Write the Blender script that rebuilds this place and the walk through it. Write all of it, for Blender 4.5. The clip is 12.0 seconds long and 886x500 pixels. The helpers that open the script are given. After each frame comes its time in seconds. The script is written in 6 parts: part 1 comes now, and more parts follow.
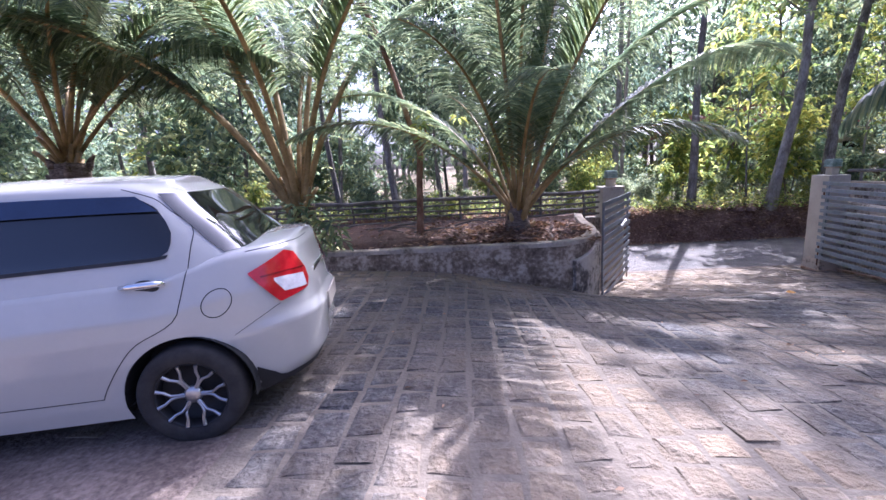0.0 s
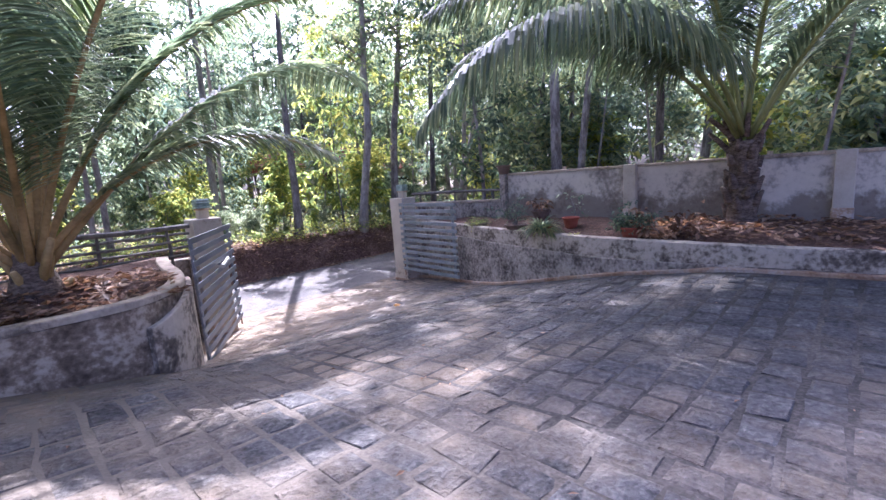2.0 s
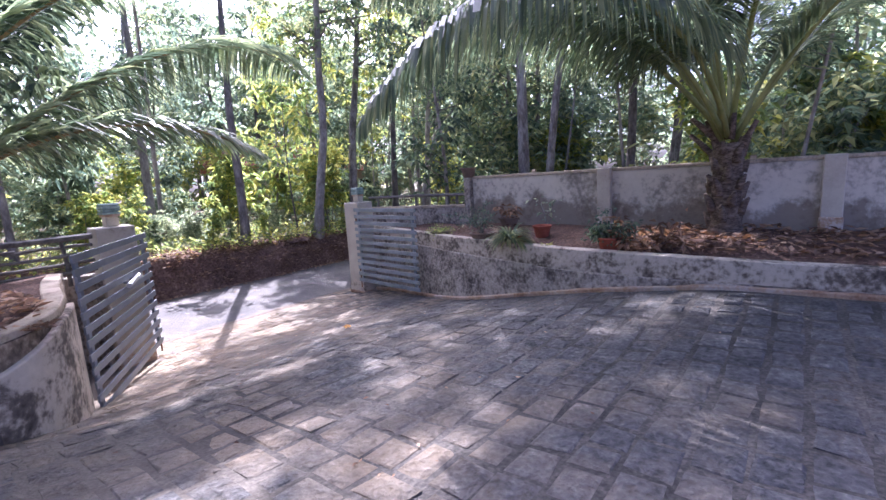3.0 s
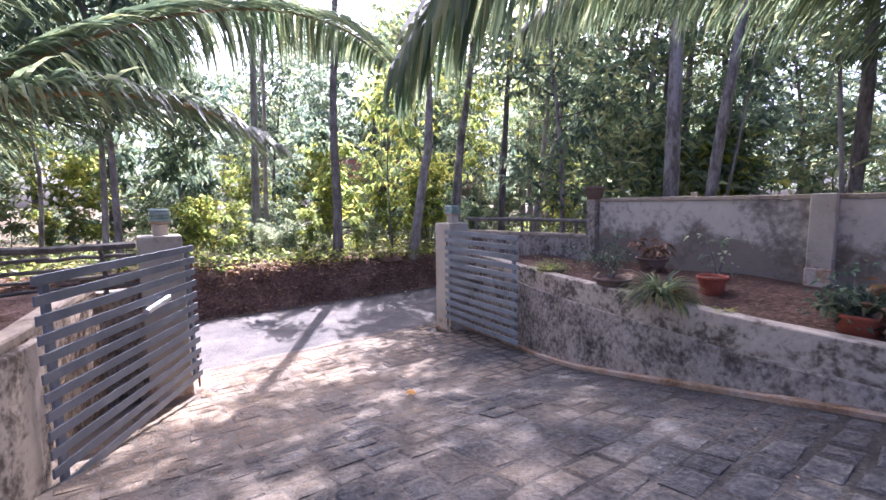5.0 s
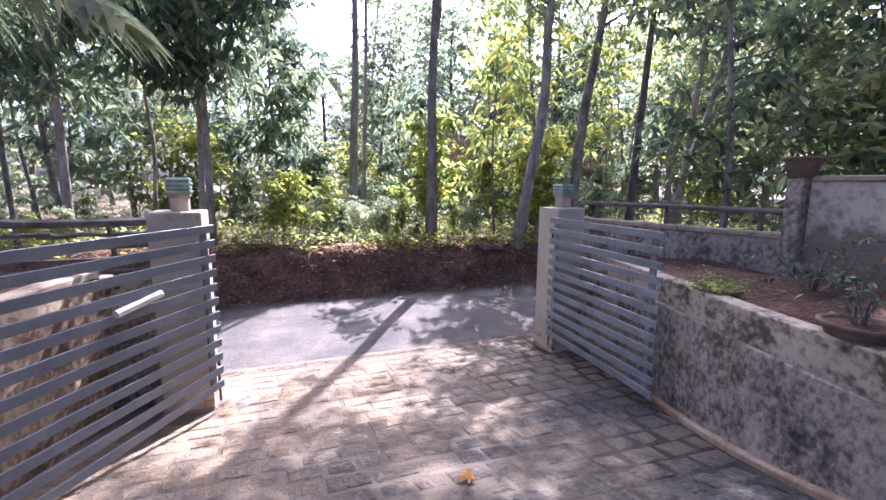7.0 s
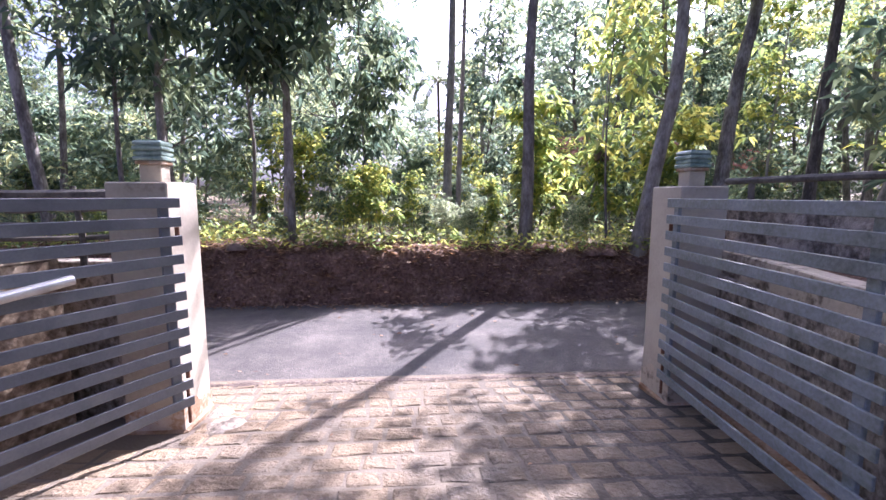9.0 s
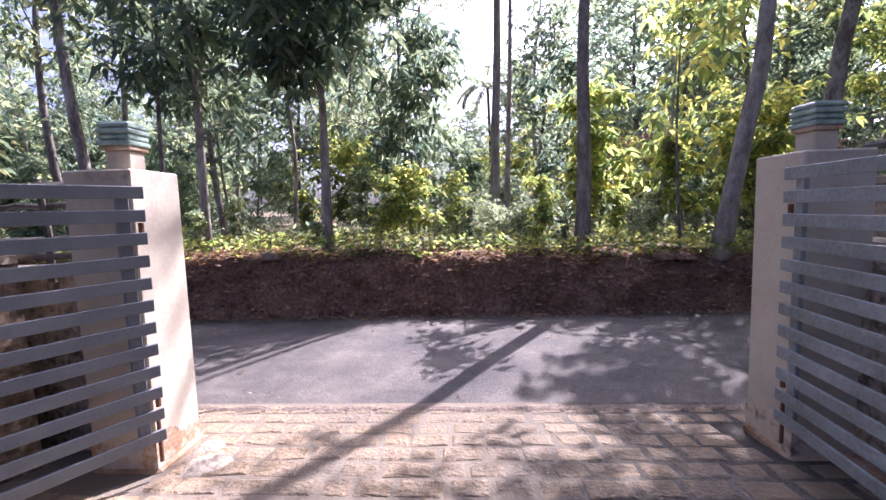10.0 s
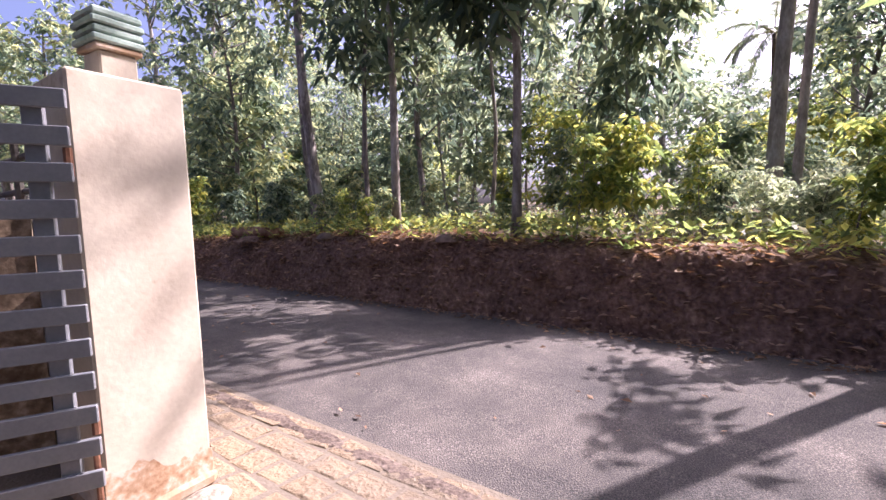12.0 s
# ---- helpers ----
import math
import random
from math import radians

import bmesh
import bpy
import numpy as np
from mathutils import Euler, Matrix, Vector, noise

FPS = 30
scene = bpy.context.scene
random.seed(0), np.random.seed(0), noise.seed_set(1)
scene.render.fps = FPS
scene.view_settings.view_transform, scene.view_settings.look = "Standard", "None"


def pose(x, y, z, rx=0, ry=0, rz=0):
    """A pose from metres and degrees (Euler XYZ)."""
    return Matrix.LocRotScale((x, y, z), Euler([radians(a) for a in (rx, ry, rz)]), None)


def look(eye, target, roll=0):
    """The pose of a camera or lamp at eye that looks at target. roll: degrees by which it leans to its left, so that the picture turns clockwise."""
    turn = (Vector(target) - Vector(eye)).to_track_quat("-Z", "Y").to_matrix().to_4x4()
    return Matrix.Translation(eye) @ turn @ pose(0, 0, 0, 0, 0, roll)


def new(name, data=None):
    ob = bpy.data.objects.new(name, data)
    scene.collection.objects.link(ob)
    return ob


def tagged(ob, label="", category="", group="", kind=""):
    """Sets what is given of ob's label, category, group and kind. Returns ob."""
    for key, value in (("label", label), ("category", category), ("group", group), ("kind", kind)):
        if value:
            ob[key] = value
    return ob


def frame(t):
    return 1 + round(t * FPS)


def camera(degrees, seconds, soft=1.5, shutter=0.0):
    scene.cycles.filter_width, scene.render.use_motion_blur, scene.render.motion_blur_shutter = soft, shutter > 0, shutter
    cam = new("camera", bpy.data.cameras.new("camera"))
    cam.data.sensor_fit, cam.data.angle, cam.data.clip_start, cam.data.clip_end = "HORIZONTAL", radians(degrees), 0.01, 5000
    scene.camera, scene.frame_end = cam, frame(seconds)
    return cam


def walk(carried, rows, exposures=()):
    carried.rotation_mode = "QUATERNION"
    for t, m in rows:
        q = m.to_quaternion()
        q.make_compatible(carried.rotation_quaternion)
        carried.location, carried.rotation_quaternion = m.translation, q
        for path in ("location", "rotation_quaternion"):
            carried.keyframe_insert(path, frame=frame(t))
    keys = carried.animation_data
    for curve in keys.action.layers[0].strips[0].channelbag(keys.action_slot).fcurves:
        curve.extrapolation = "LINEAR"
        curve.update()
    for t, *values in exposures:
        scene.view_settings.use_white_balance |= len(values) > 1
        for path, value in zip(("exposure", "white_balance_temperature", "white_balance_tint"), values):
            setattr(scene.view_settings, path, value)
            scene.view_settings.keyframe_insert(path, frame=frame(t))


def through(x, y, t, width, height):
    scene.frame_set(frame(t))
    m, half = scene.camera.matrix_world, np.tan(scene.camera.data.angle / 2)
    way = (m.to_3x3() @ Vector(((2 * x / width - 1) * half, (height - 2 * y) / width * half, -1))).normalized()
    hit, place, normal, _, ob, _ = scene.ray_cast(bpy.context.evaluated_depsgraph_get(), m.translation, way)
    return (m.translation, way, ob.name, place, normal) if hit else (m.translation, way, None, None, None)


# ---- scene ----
cam = camera(91.6, 12.0)
PATH = [
    (0, (0.322, -0.615, 1.532), (0.222, 1.346, 1.153), -3.2),
    (0.5, (0.402, -0.339, 1.406), (0.886, 1.559, 1.002), -1.5),
    (1, (0.534, 0.009, 1.353), (1.414, 1.756, 0.937), -4.4),
    (1.5, (0.822, 0.391, 1.332), (1.934, 2.008, 0.946), -3.0),
    (2, (1.115, 0.758, 1.313), (2.518, 2.145, 0.985), -4.0),
    (2.5, (1.481, 1.028, 1.282), (2.999, 2.292, 0.972), -4.1),
    (2.7, (1.64, 1.133, 1.315), (3.164, 2.387, 0.994), -3.8),
    (4.3, (2.816, 2.236, 1.239), (4.204, 3.644, 0.94), -0.7),
    (4.5, (2.961, 2.371, 1.258), (4.331, 3.799, 0.969), -0.8),
    (5, (3.394, 2.631, 1.266), (4.559, 4.242, 1.051), -0.7),
    (5.5, (3.723, 2.932, 1.201), (4.778, 4.616, 0.982), 0.3),
    (6, (4.023, 3.277, 1.206), (4.934, 5.041, 0.962), -0.6),
    (6.5, (4.382, 3.637, 1.185), (5.096, 5.488, 0.928), 0.8),
    (6.7, (4.506, 3.85, 1.209), (5.218, 5.695, 0.91), 1.0),
    (8.3, (5.534, 4.97, 0.883), (5.867, 6.926, 0.633), -1.5),
    (8.5, (5.63, 5.108, 0.835), (5.869, 7.078, 0.59), -0.6),
    (9, (5.921, 5.465, 0.782), (6.061, 7.444, 0.531), 0.0),
    (9.5, (6.091, 5.859, 0.718), (6.134, 7.844, 0.474), -2.5),
    (10, (6.195, 6.34, 0.557), (6.077, 8.327, 0.365), -1.8),
    (10.5, (6.266, 6.819, 0.454), (5.888, 8.774, 0.262), -4.1),
    (11, (6.355, 7.35, 0.339), (5.684, 9.225, 0.155), -1.2),
    (11.5, (6.338, 7.942, 0.262), (5.512, 9.754, 0.073), -0.2),
    (12, (6.381, 8.455, 0.231), (5.268, 10.106, 0.038), -1.3),
]
walk(cam, [(t, look(eye, target, roll)) for t, eye, target, roll in PATH],
     exposures=[(0, 1.82, 4840, 31), (2, 2.16, 4850, 32), (5, 2.17, 5080, 34), (9, 1.85, 5050, 34.5), (12, 1.58, 5540, 37.5)])

# ---- world, sun ----
SUN_AZ, SUN_EL = 31.0, 45.0          # degrees from +y towards +x; above the horizon
world = bpy.data.worlds.new("sky")
scene.world = world
world.use_nodes = True
wn = world.node_tree
sky = wn.nodes.new("ShaderNodeTexSky")
sky.sky_type, sky.sun_disc = "NISHITA", False
sky.sun_elevation, sky.sun_rotation = radians(SUN_EL), radians(SUN_AZ)
sky.air_density, sky.dust_density, sky.ozone_density = 0.38, 7.0, 0.2
wn.nodes["Background"].inputs[1].default_value = 0.138
wn.links.new(sky.outputs[0], wn.nodes["Background"].inputs[0])
sun_data = bpy.data.lights.new("sun", "SUN")
sun_data.energy, sun_data.angle, sun_data.color = 4.7, radians(0.6), (1.0, 0.885, 0.68)
sun = new("sun", sun_data)
SUN_DIR = Vector((math.sin(radians(SUN_AZ)) * math.cos(radians(SUN_EL)), math.cos(radians(SUN_AZ)) * math.cos(radians(SUN_EL)), math.sin(radians(SUN_EL))))
sun.matrix_world = look(SUN_DIR * 50, (0, 0, 0))
rng = random.Random(7)


# ---- materials ----
def surf(name, stops, scale=3.0, rough=0.8, bump=0.3, fine=60.0, metal=0.0, spec=0.4, rand=0.0, stretch=(1, 1, 1), contrast=0.25, island=False, distance=0.02, warp=0.0, rug=0.62):
    """A weathered surface: stops are (position, colour) of a ramp over two scales of noise, with relief."""
    m = bpy.data.materials.new(name)
    m.use_nodes = True
    n, l = m.node_tree.nodes, m.node_tree.links
    b = n["Principled BSDF"]
    b.inputs["Roughness"].default_value, b.inputs["Metallic"].default_value = rough, metal
    b.inputs["Specular IOR Level"].default_value = spec
    geo = n.new("ShaderNodeNewGeometry")
    mp = n.new("ShaderNodeMapping")
    mp.inputs["Scale"].default_value = stretch
    l.new(geo.outputs["Position"], mp.inputs[0])
    big, small = n.new("ShaderNodeTexNoise"), n.new("ShaderNodeTexNoise")
    big.inputs["Scale"].default_value, big.inputs["Detail"].default_value, big.inputs["Roughness"].default_value = scale, 8, rug
    big.inputs["Distortion"].default_value = warp
    small.inputs["Scale"].default_value, small.inputs["Detail"].default_value = fine, 4
    l.new(mp.outputs[0], big.inputs[0])
    l.new(mp.outputs[0], small.inputs[0])
    mix = n.new("ShaderNodeMath")
    mix.operation = "MULTIPLY_ADD"
    sub = n.new("ShaderNodeMath")
    sub.operation, sub.inputs[1].default_value = "SUBTRACT", 0.5
    l.new(small.outputs[0], sub.inputs[0])
    l.new(sub.outputs[0], mix.inputs[0])
    mix.inputs[1].default_value = contrast
    l.new(big.outputs[0], mix.inputs[2])
    fac = mix.outputs[0]
    if rand:
        src = geo.outputs["Random Per Island"] if island else n.new("ShaderNodeObjectInfo").outputs["Random"]
        add = n.new("ShaderNodeMath")
        add.operation = "MULTIPLY_ADD"
        cen = n.new("ShaderNodeMath")
        cen.operation, cen.inputs[1].default_value = "SUBTRACT", 0.5
        l.new(src, cen.inputs[0])
        l.new(cen.outputs[0], add.inputs[0])
        add.inputs[1].default_value = rand
        l.new(fac, add.inputs[2])
        fac = add.outputs[0]
    ramp = n.new("ShaderNodeValToRGB")
    els = ramp.color_ramp.elements
    while len(els) < len(stops):
        els.new(0.5)
    for e, (p, c) in zip(els, stops):
        e.position, e.color = p, (*c, 1)
    l.new(fac, ramp.inputs[0])
    l.new(ramp.outputs[0], b.inputs["Base Color"])
    if bump:
        bp = n.new("ShaderNodeBump")
        bp.inputs["Strength"].default_value, bp.inputs["Distance"].default_value = bump, distance
        l.new(mix.outputs[0], bp.inputs["Height"])
        l.new(bp.outputs[0], b.inputs["Normal"])
    return m


def leafy(name, stops, through=0.56, rough=0.45, tint=(1.06, 1.03, 1.0)):
    """Leaf blades: glossy above, light shining through."""
    m = bpy.data.materials.new(name)
    m.use_nodes = True
    n, l = m.node_tree.nodes, m.node_tree.links
    b = n["Principled BSDF"]
    b.inputs["Roughness"].default_value = rough
    b.inputs["Specular IOR Level"].default_value = 0.3
    geo = n.new("ShaderNodeNewGeometry")
    ramp = n.new("ShaderNodeValToRGB")
    els = ramp.color_ramp.elements
    while len(els) < len(stops):
        els.new(0.5)
    for e, (p, c) in zip(els, stops):
        e.position, e.color = p, (*c, 1)
    ns = n.new("ShaderNodeTexNoise")
    ns.inputs["Scale"].default_value = 0.6
    l.new(geo.outputs["Position"], ns.inputs[0])
    ad = n.new("ShaderNodeMath")
    ad.operation = "MULTIPLY_ADD"
    l.new(ns.outputs[0], ad.inputs[0])
    ad.inputs[1].default_value = 0.9
    sb = n.new("ShaderNodeMath")
    sb.operation, sb.inputs[1].default_value = "MULTIPLY_ADD", 0.7
    sb.inputs[2].default_value = -0.28
    l.new(geo.outputs["Random Per Island"], sb.inputs[0])
    l.new(sb.outputs[0], ad.inputs[2])
    l.new(ad.outputs[0], ramp.inputs[0])
    l.new(ramp.outputs[0], b.inputs["Base Color"])
    tr = n.new("ShaderNodeBsdfTranslucent")
    mul = n.new("ShaderNodeMix")
    mul.data_type, mul.blend_type = "RGBA", "MULTIPLY"
    mul.inputs[0].default_value = 1.0
    l.new(ramp.outputs[0], mul.inputs[6])
    mul.inputs[7].default_value = (*[3.45 * v for v in tint], 1)
    l.new(mul.outputs[2], tr.inputs[0])
    mx = n.new("ShaderNodeMixShader")
    mx.inputs[0].default_value = through
    l.new(b.outputs[0], mx.inputs[1])
    l.new(tr.outputs[0], mx.inputs[2])
    l.new(mx.outputs[0], n["Material Output"].inputs[0])
    return m


def dusty(m):
    """Sandy dust lying on the paving: patches everywhere, a thicker film towards the lane; a sunlit patch beside the
    car is painted in with the same colour.
    """
    n, l = m.node_tree.nodes, m.node_tree.links
    b = n["Principled BSDF"]
    src = b.inputs["Base Color"].links[0].from_socket
    geo = n.new("ShaderNodeNewGeometry")
    sep = n.new("ShaderNodeSeparateXYZ")
    l.new(geo.outputs["Position"], sep.inputs[0])
    mr = n.new("ShaderNodeMapRange")
    for k, v in enumerate((5.0, 9.5, -0.07, 0.30), 1):
        mr.inputs[k].default_value = v
    l.new(sep.outputs[1], mr.inputs[0])
    mx = n.new("ShaderNodeMapRange")
    for k, v in enumerate((3.5, 7.5, 0.14, -0.02), 1):
        mx.inputs[k].default_value = v
    l.new(sep.outputs[0], mx.inputs[0])
    ns = n.new("ShaderNodeTexNoise")
    ns.inputs["Scale"].default_value, ns.inputs["Detail"].default_value, ns.inputs["Roughness"].default_value = 1.1, 7, 0.65
    l.new(geo.outputs["Position"], ns.inputs[0])
    a1, a2 = n.new("ShaderNodeMath"), n.new("ShaderNodeMath")
    l.new(ns.outputs[0], a1.inputs[0])
    l.new(mr.outputs[0], a1.inputs[1])
    l.new(a1.outputs[0], a2.inputs[0])
    l.new(mx.outputs[0], a2.inputs[1])
    total = a2
    # first two zones paint a sunlit patch's paleness, the third is sand by the wall
    for x0, x1, y0, y1, much in ((-0.3, 0.7, 3.0, 1.7, 0.19), (1.5, 2.5, 3.0, 1.7, -0.24), (2.2, 0.6, 4.7, 5.5, 0.32)):
        zx, zy = n.new("ShaderNodeMapRange"), n.new("ShaderNodeMapRange")
        for node, sock, ends in ((zx, 0, (x0, x1, 0.0, 1.0)), (zy, 1, (y0, y1, 0.0, much))):
            for k, v in enumerate(ends, 1):
                node.inputs[k].default_value = v
            l.new(sep.outputs[sock], node.inputs[0])
        add = n.new("ShaderNodeMath")
        add.operation = "MULTIPLY_ADD"
        l.new(zx.outputs[0], add.inputs[0])
        l.new(zy.outputs[0], add.inputs[1])
        l.new(total.outputs[0], add.inputs[2])
        total = add
    a2 = total
    cut = n.new("ShaderNodeMapRange")
    for k, v in enumerate((0.46, 0.95, 0.0, 0.85), 1):
        cut.inputs[k].default_value = v
    l.new(a2.outputs[0], cut.inputs[0])
    mix = n.new("ShaderNodeMix")
    mix.data_type = "RGBA"
    l.new(cut.outputs[0], mix.inputs[0])
    l.new(src, mix.inputs[6])
    mix.inputs[7].default_value = (0.35, 0.262, 0.165, 1)
    l.new(mix.outputs[2], b.inputs["Base Color"])
    return m


def damp(m, lo, hi, colour):
    """A brown damp stain risen from the soil, with a ragged upper edge and bare flakes in it."""
    n, l = m.node_tree.nodes, m.node_tree.links
    b = n["Principled BSDF"]
    src = b.inputs["Base Color"].links[0].from_socket
    geo, sep = n.new("ShaderNodeNewGeometry"), n.new("ShaderNodeSeparateXYZ")
    l.new(geo.outputs["Position"], sep.inputs[0])
    ns = n.new("ShaderNodeTexNoise")
    ns.inputs["Scale"].default_value, ns.inputs["Detail"].default_value, ns.inputs["Roughness"].default_value = 0.9, 8, 0.7
    l.new(geo.outputs["Position"], ns.inputs[0])
    up = n.new("ShaderNodeMapRange")
    for k, v in enumerate((lo, hi, 0.66, 0.34), 1):
        up.inputs[k].default_value = v
    l.new(sep.outputs[2], up.inputs[0])
    dif = n.new("ShaderNodeMath")
    dif.operation = "SUBTRACT"
    l.new(up.outputs[0], dif.inputs[0])
    l.new(ns.outputs[0], dif.inputs[1])
    cut = n.new("ShaderNodeMapRange")
    for k, v in enumerate((-0.03, 0.05, 0.0, 0.75), 1):
        cut.inputs[k].default_value = v
    l.new(dif.outputs[0], cut.inputs[0])
    mix = n.new("ShaderNodeMix")
    mix.data_type = "RGBA"
    l.new(cut.outputs[0], mix.inputs[0])
    l.new(src, mix.inputs[6])
    mix.inputs[7].default_value = (*colour, 1)
    l.new(mix.outputs[2], b.inputs["Base Color"])
    return m


def sandy_west(m):
    """Pale sand swept into the joints by the parked car and in the gateway, dark soil in the rest."""
    n, l = m.node_tree.nodes, m.node_tree.links
    b = n["Principled BSDF"]
    src = b.inputs["Base Color"].links[0].from_socket
    geo, sep = n.new("ShaderNodeNewGeometry"), n.new("ShaderNodeSeparateXYZ")
    l.new(geo.outputs["Position"], sep.inputs[0])
    mr = n.new("ShaderNodeMapRange")
    for k, v in enumerate((1.2, 3.2, 0.8, 0.0), 1):
        mr.inputs[k].default_value = v
    l.new(sep.outputs[0], mr.inputs[0])
    gx_, gy_ = n.new("ShaderNodeMapRange"), n.new("ShaderNodeMapRange")
    for node, sock, ends in ((gx_, 0, (6.2, 7.6, 1.0, 0.0)), (gy_, 1, (4.6, 7.2, 0.0, 0.85))):
        for k, v in enumerate(ends, 1):
            node.inputs[k].default_value = v
        l.new(sep.outputs[sock], node.inputs[0])
    gate_way, most = n.new("ShaderNodeMath"), n.new("ShaderNodeMath")
    gate_way.operation, most.operation = "MULTIPLY", "MAXIMUM"
    l.new(gx_.outputs[0], gate_way.inputs[0])
    l.new(gy_.outputs[0], gate_way.inputs[1])
    l.new(mr.outputs[0], most.inputs[0])
    l.new(gate_way.outputs[0], most.inputs[1])
    mix = n.new("ShaderNodeMix")
    mix.data_type = "RGBA"
    l.new(most.outputs[0], mix.inputs[0])
    l.new(src, mix.inputs[6])
    mix.inputs[7].default_value = (0.20, 0.165, 0.125, 1)
    l.new(mix.outputs[2], b.inputs["Base Color"])
    return m


PAVER = dusty(surf("paver_stone", [(0.20, (0.036, 0.034, 0.033)), (0.40, (0.074, 0.071, 0.069)), (0.58, (0.115, 0.110, 0.106)), (0.74, (0.175, 0.165, 0.155)), (0.88, (0.34, 0.32, 0.29))], 3.6, 0.92, 1.0, 26, rand=0.12, spec=0.25, contrast=0.8, rug=0.74, distance=0.04))
PAVER_J = dusty(surf("paver_stone_joined", [(0.20, (0.036, 0.034, 0.033)), (0.40, (0.074, 0.071, 0.069)), (0.58, (0.115, 0.110, 0.106)), (0.74, (0.175, 0.165, 0.155)), (0.88, (0.34, 0.32, 0.29))], 3.6, 0.92, 1.0, 26, rand=0.12, spec=0.25, contrast=0.8, rug=0.74, distance=0.04, island=True))
JOINT = sandy_west(surf("joint_soil", [(0.3, (0.032, 0.028, 0.024)), (0.5, (0.07, 0.062, 0.053)), (0.72, (0.15, 0.13, 0.108))], 1.6, 0.95, 0.8, 40, contrast=0.7))
ASPHALT = surf("asphalt", [(0.16, (0.034, 0.032, 0.034)), (0.40, (0.085, 0.079, 0.076)), (0.58, (0.142, 0.125, 0.114)), (0.72, (0.21, 0.18, 0.155)), (0.9, (0.40, 0.365, 0.33))], 0.9, 0.82, 0.9, 110, contrast=1.5, rug=0.74, distance=0.014)
EARTH = surf("red_earth", [(0.25, (0.075, 0.044, 0.033)), (0.48, (0.17, 0.10, 0.072)), (0.64, (0.26, 0.16, 0.115)), (0.8, (0.40, 0.27, 0.19))], 1.7, 0.95, 1.0, 16, contrast=0.9, distance=0.10, rug=0.75)
SOIL = surf("bed_soil", [(0.25, (0.045, 0.025, 0.018)), (0.5, (0.10, 0.055, 0.036)), (0.75, (0.21, 0.125, 0.085))], 1.6, 0.95, 1.0, 22, contrast=0.85, rug=0.74, distance=0.05)
DIRT = surf("packed_dirt", [(0.25, (0.07, 0.052, 0.042)), (0.5, (0.155, 0.118, 0.095)), (0.75, (0.27, 0.215, 0.175))], 1.4, 0.95, 0.9, 34, contrast=0.8, rug=0.72)
FOREST_FLOOR = surf("forest_floor", [(0.25, (0.045, 0.035, 0.02)), (0.5, (0.12, 0.09, 0.045)), (0.75, (0.20, 0.15, 0.08))], 0.8, 0.95, 0.8, 14, contrast=0.5, distance=0.06)
MOULD = surf("mouldy_plaster", [(0.27, (0.06, 0.048, 0.038)), (0.40, (0.17, 0.135, 0.10)), (0.455, (0.37, 0.30, 0.225)), (0.51, (0.55, 0.46, 0.345)), (0.75, (0.67, 0.57, 0.43))], 1.8, 0.9, 0.6, 18, contrast=0.32, rug=0.68, warp=0.4)
MOULD_CREAM = surf("stained_cream_plaster", [(0.27, (0.06, 0.048, 0.037)), (0.385, (0.18, 0.145, 0.108)), (0.44, (0.33, 0.275, 0.21)), (0.51, (0.51, 0.435, 0.335)), (0.75, (0.65, 0.565, 0.445))], 2.4, 0.9, 0.6, 18, contrast=0.46, rug=0.7, warp=0.3)
MOULD_BROWN = surf("damp_brown_plaster", [(0.28, (0.055, 0.039, 0.026)), (0.42, (0.17, 0.122, 0.078)), (0.50, (0.29, 0.215, 0.143)), (0.56, (0.48, 0.38, 0.265)), (0.75, (0.66, 0.55, 0.40))], 1.9, 0.92, 0.7, 18, contrast=0.4, rug=0.7, warp=0.3)
MOULD_DARK = surf("mouldy_roughcast", [(0.27, (0.065, 0.054, 0.044)), (0.40, (0.165, 0.138, 0.11)), (0.48, (0.28, 0.24, 0.195)), (0.56, (0.42, 0.36, 0.29)), (0.78, (0.58, 0.505, 0.41))], 2.8, 0.95, 1.0, 20, contrast=0.6, rug=0.72, warp=0.2, distance=0.035, stretch=(1, 1, 0.85))
WALLP = damp(surf("boundary_plaster", [(0.26, (0.15, 0.13, 0.108)), (0.37, (0.29, 0.256, 0.214)), (0.44, (0.45, 0.40, 0.33)), (0.50, (0.61, 0.55, 0.455)), (0.8, (0.74, 0.675, 0.57))], 1.0, 0.9, 0.5, 14, contrast=0.36, rug=0.68, warp=0.4), 0.42, 1.1, (0.16, 0.12, 0.086))
COPING = surf("cement_coping", [(0.3, (0.15, 0.115, 0.08)), (0.46, (0.39, 0.315, 0.225)), (0.7, (0.56, 0.46, 0.335))], 3.0, 0.9, 0.4, 30, contrast=0.4)
MORTAR = surf("spilt_mortar", [(0.3, (0.12, 0.10, 0.08)), (0.45, (0.26, 0.22, 0.17)), (0.62, (0.42, 0.37, 0.30))], 9.0, 0.95, 0.8, 40, contrast=0.6)
POSTW = surf("white_painted_post", [(0.25, (0.28, 0.22, 0.16)), (0.38, (0.47, 0.405, 0.315)), (0.6, (0.57, 0.51, 0.405))], 1.6, 0.8, 0.25, 30, contrast=0.3)
ORANGE = surf("orange_damp_plaster", [(0.3, (0.26, 0.14, 0.07)), (0.45, (0.44, 0.30, 0.19)), (0.55, (0.57, 0.48, 0.39)), (0.75, (0.64, 0.58, 0.51))], 4.0, 0.9, 0.3, 30, contrast=0.4)
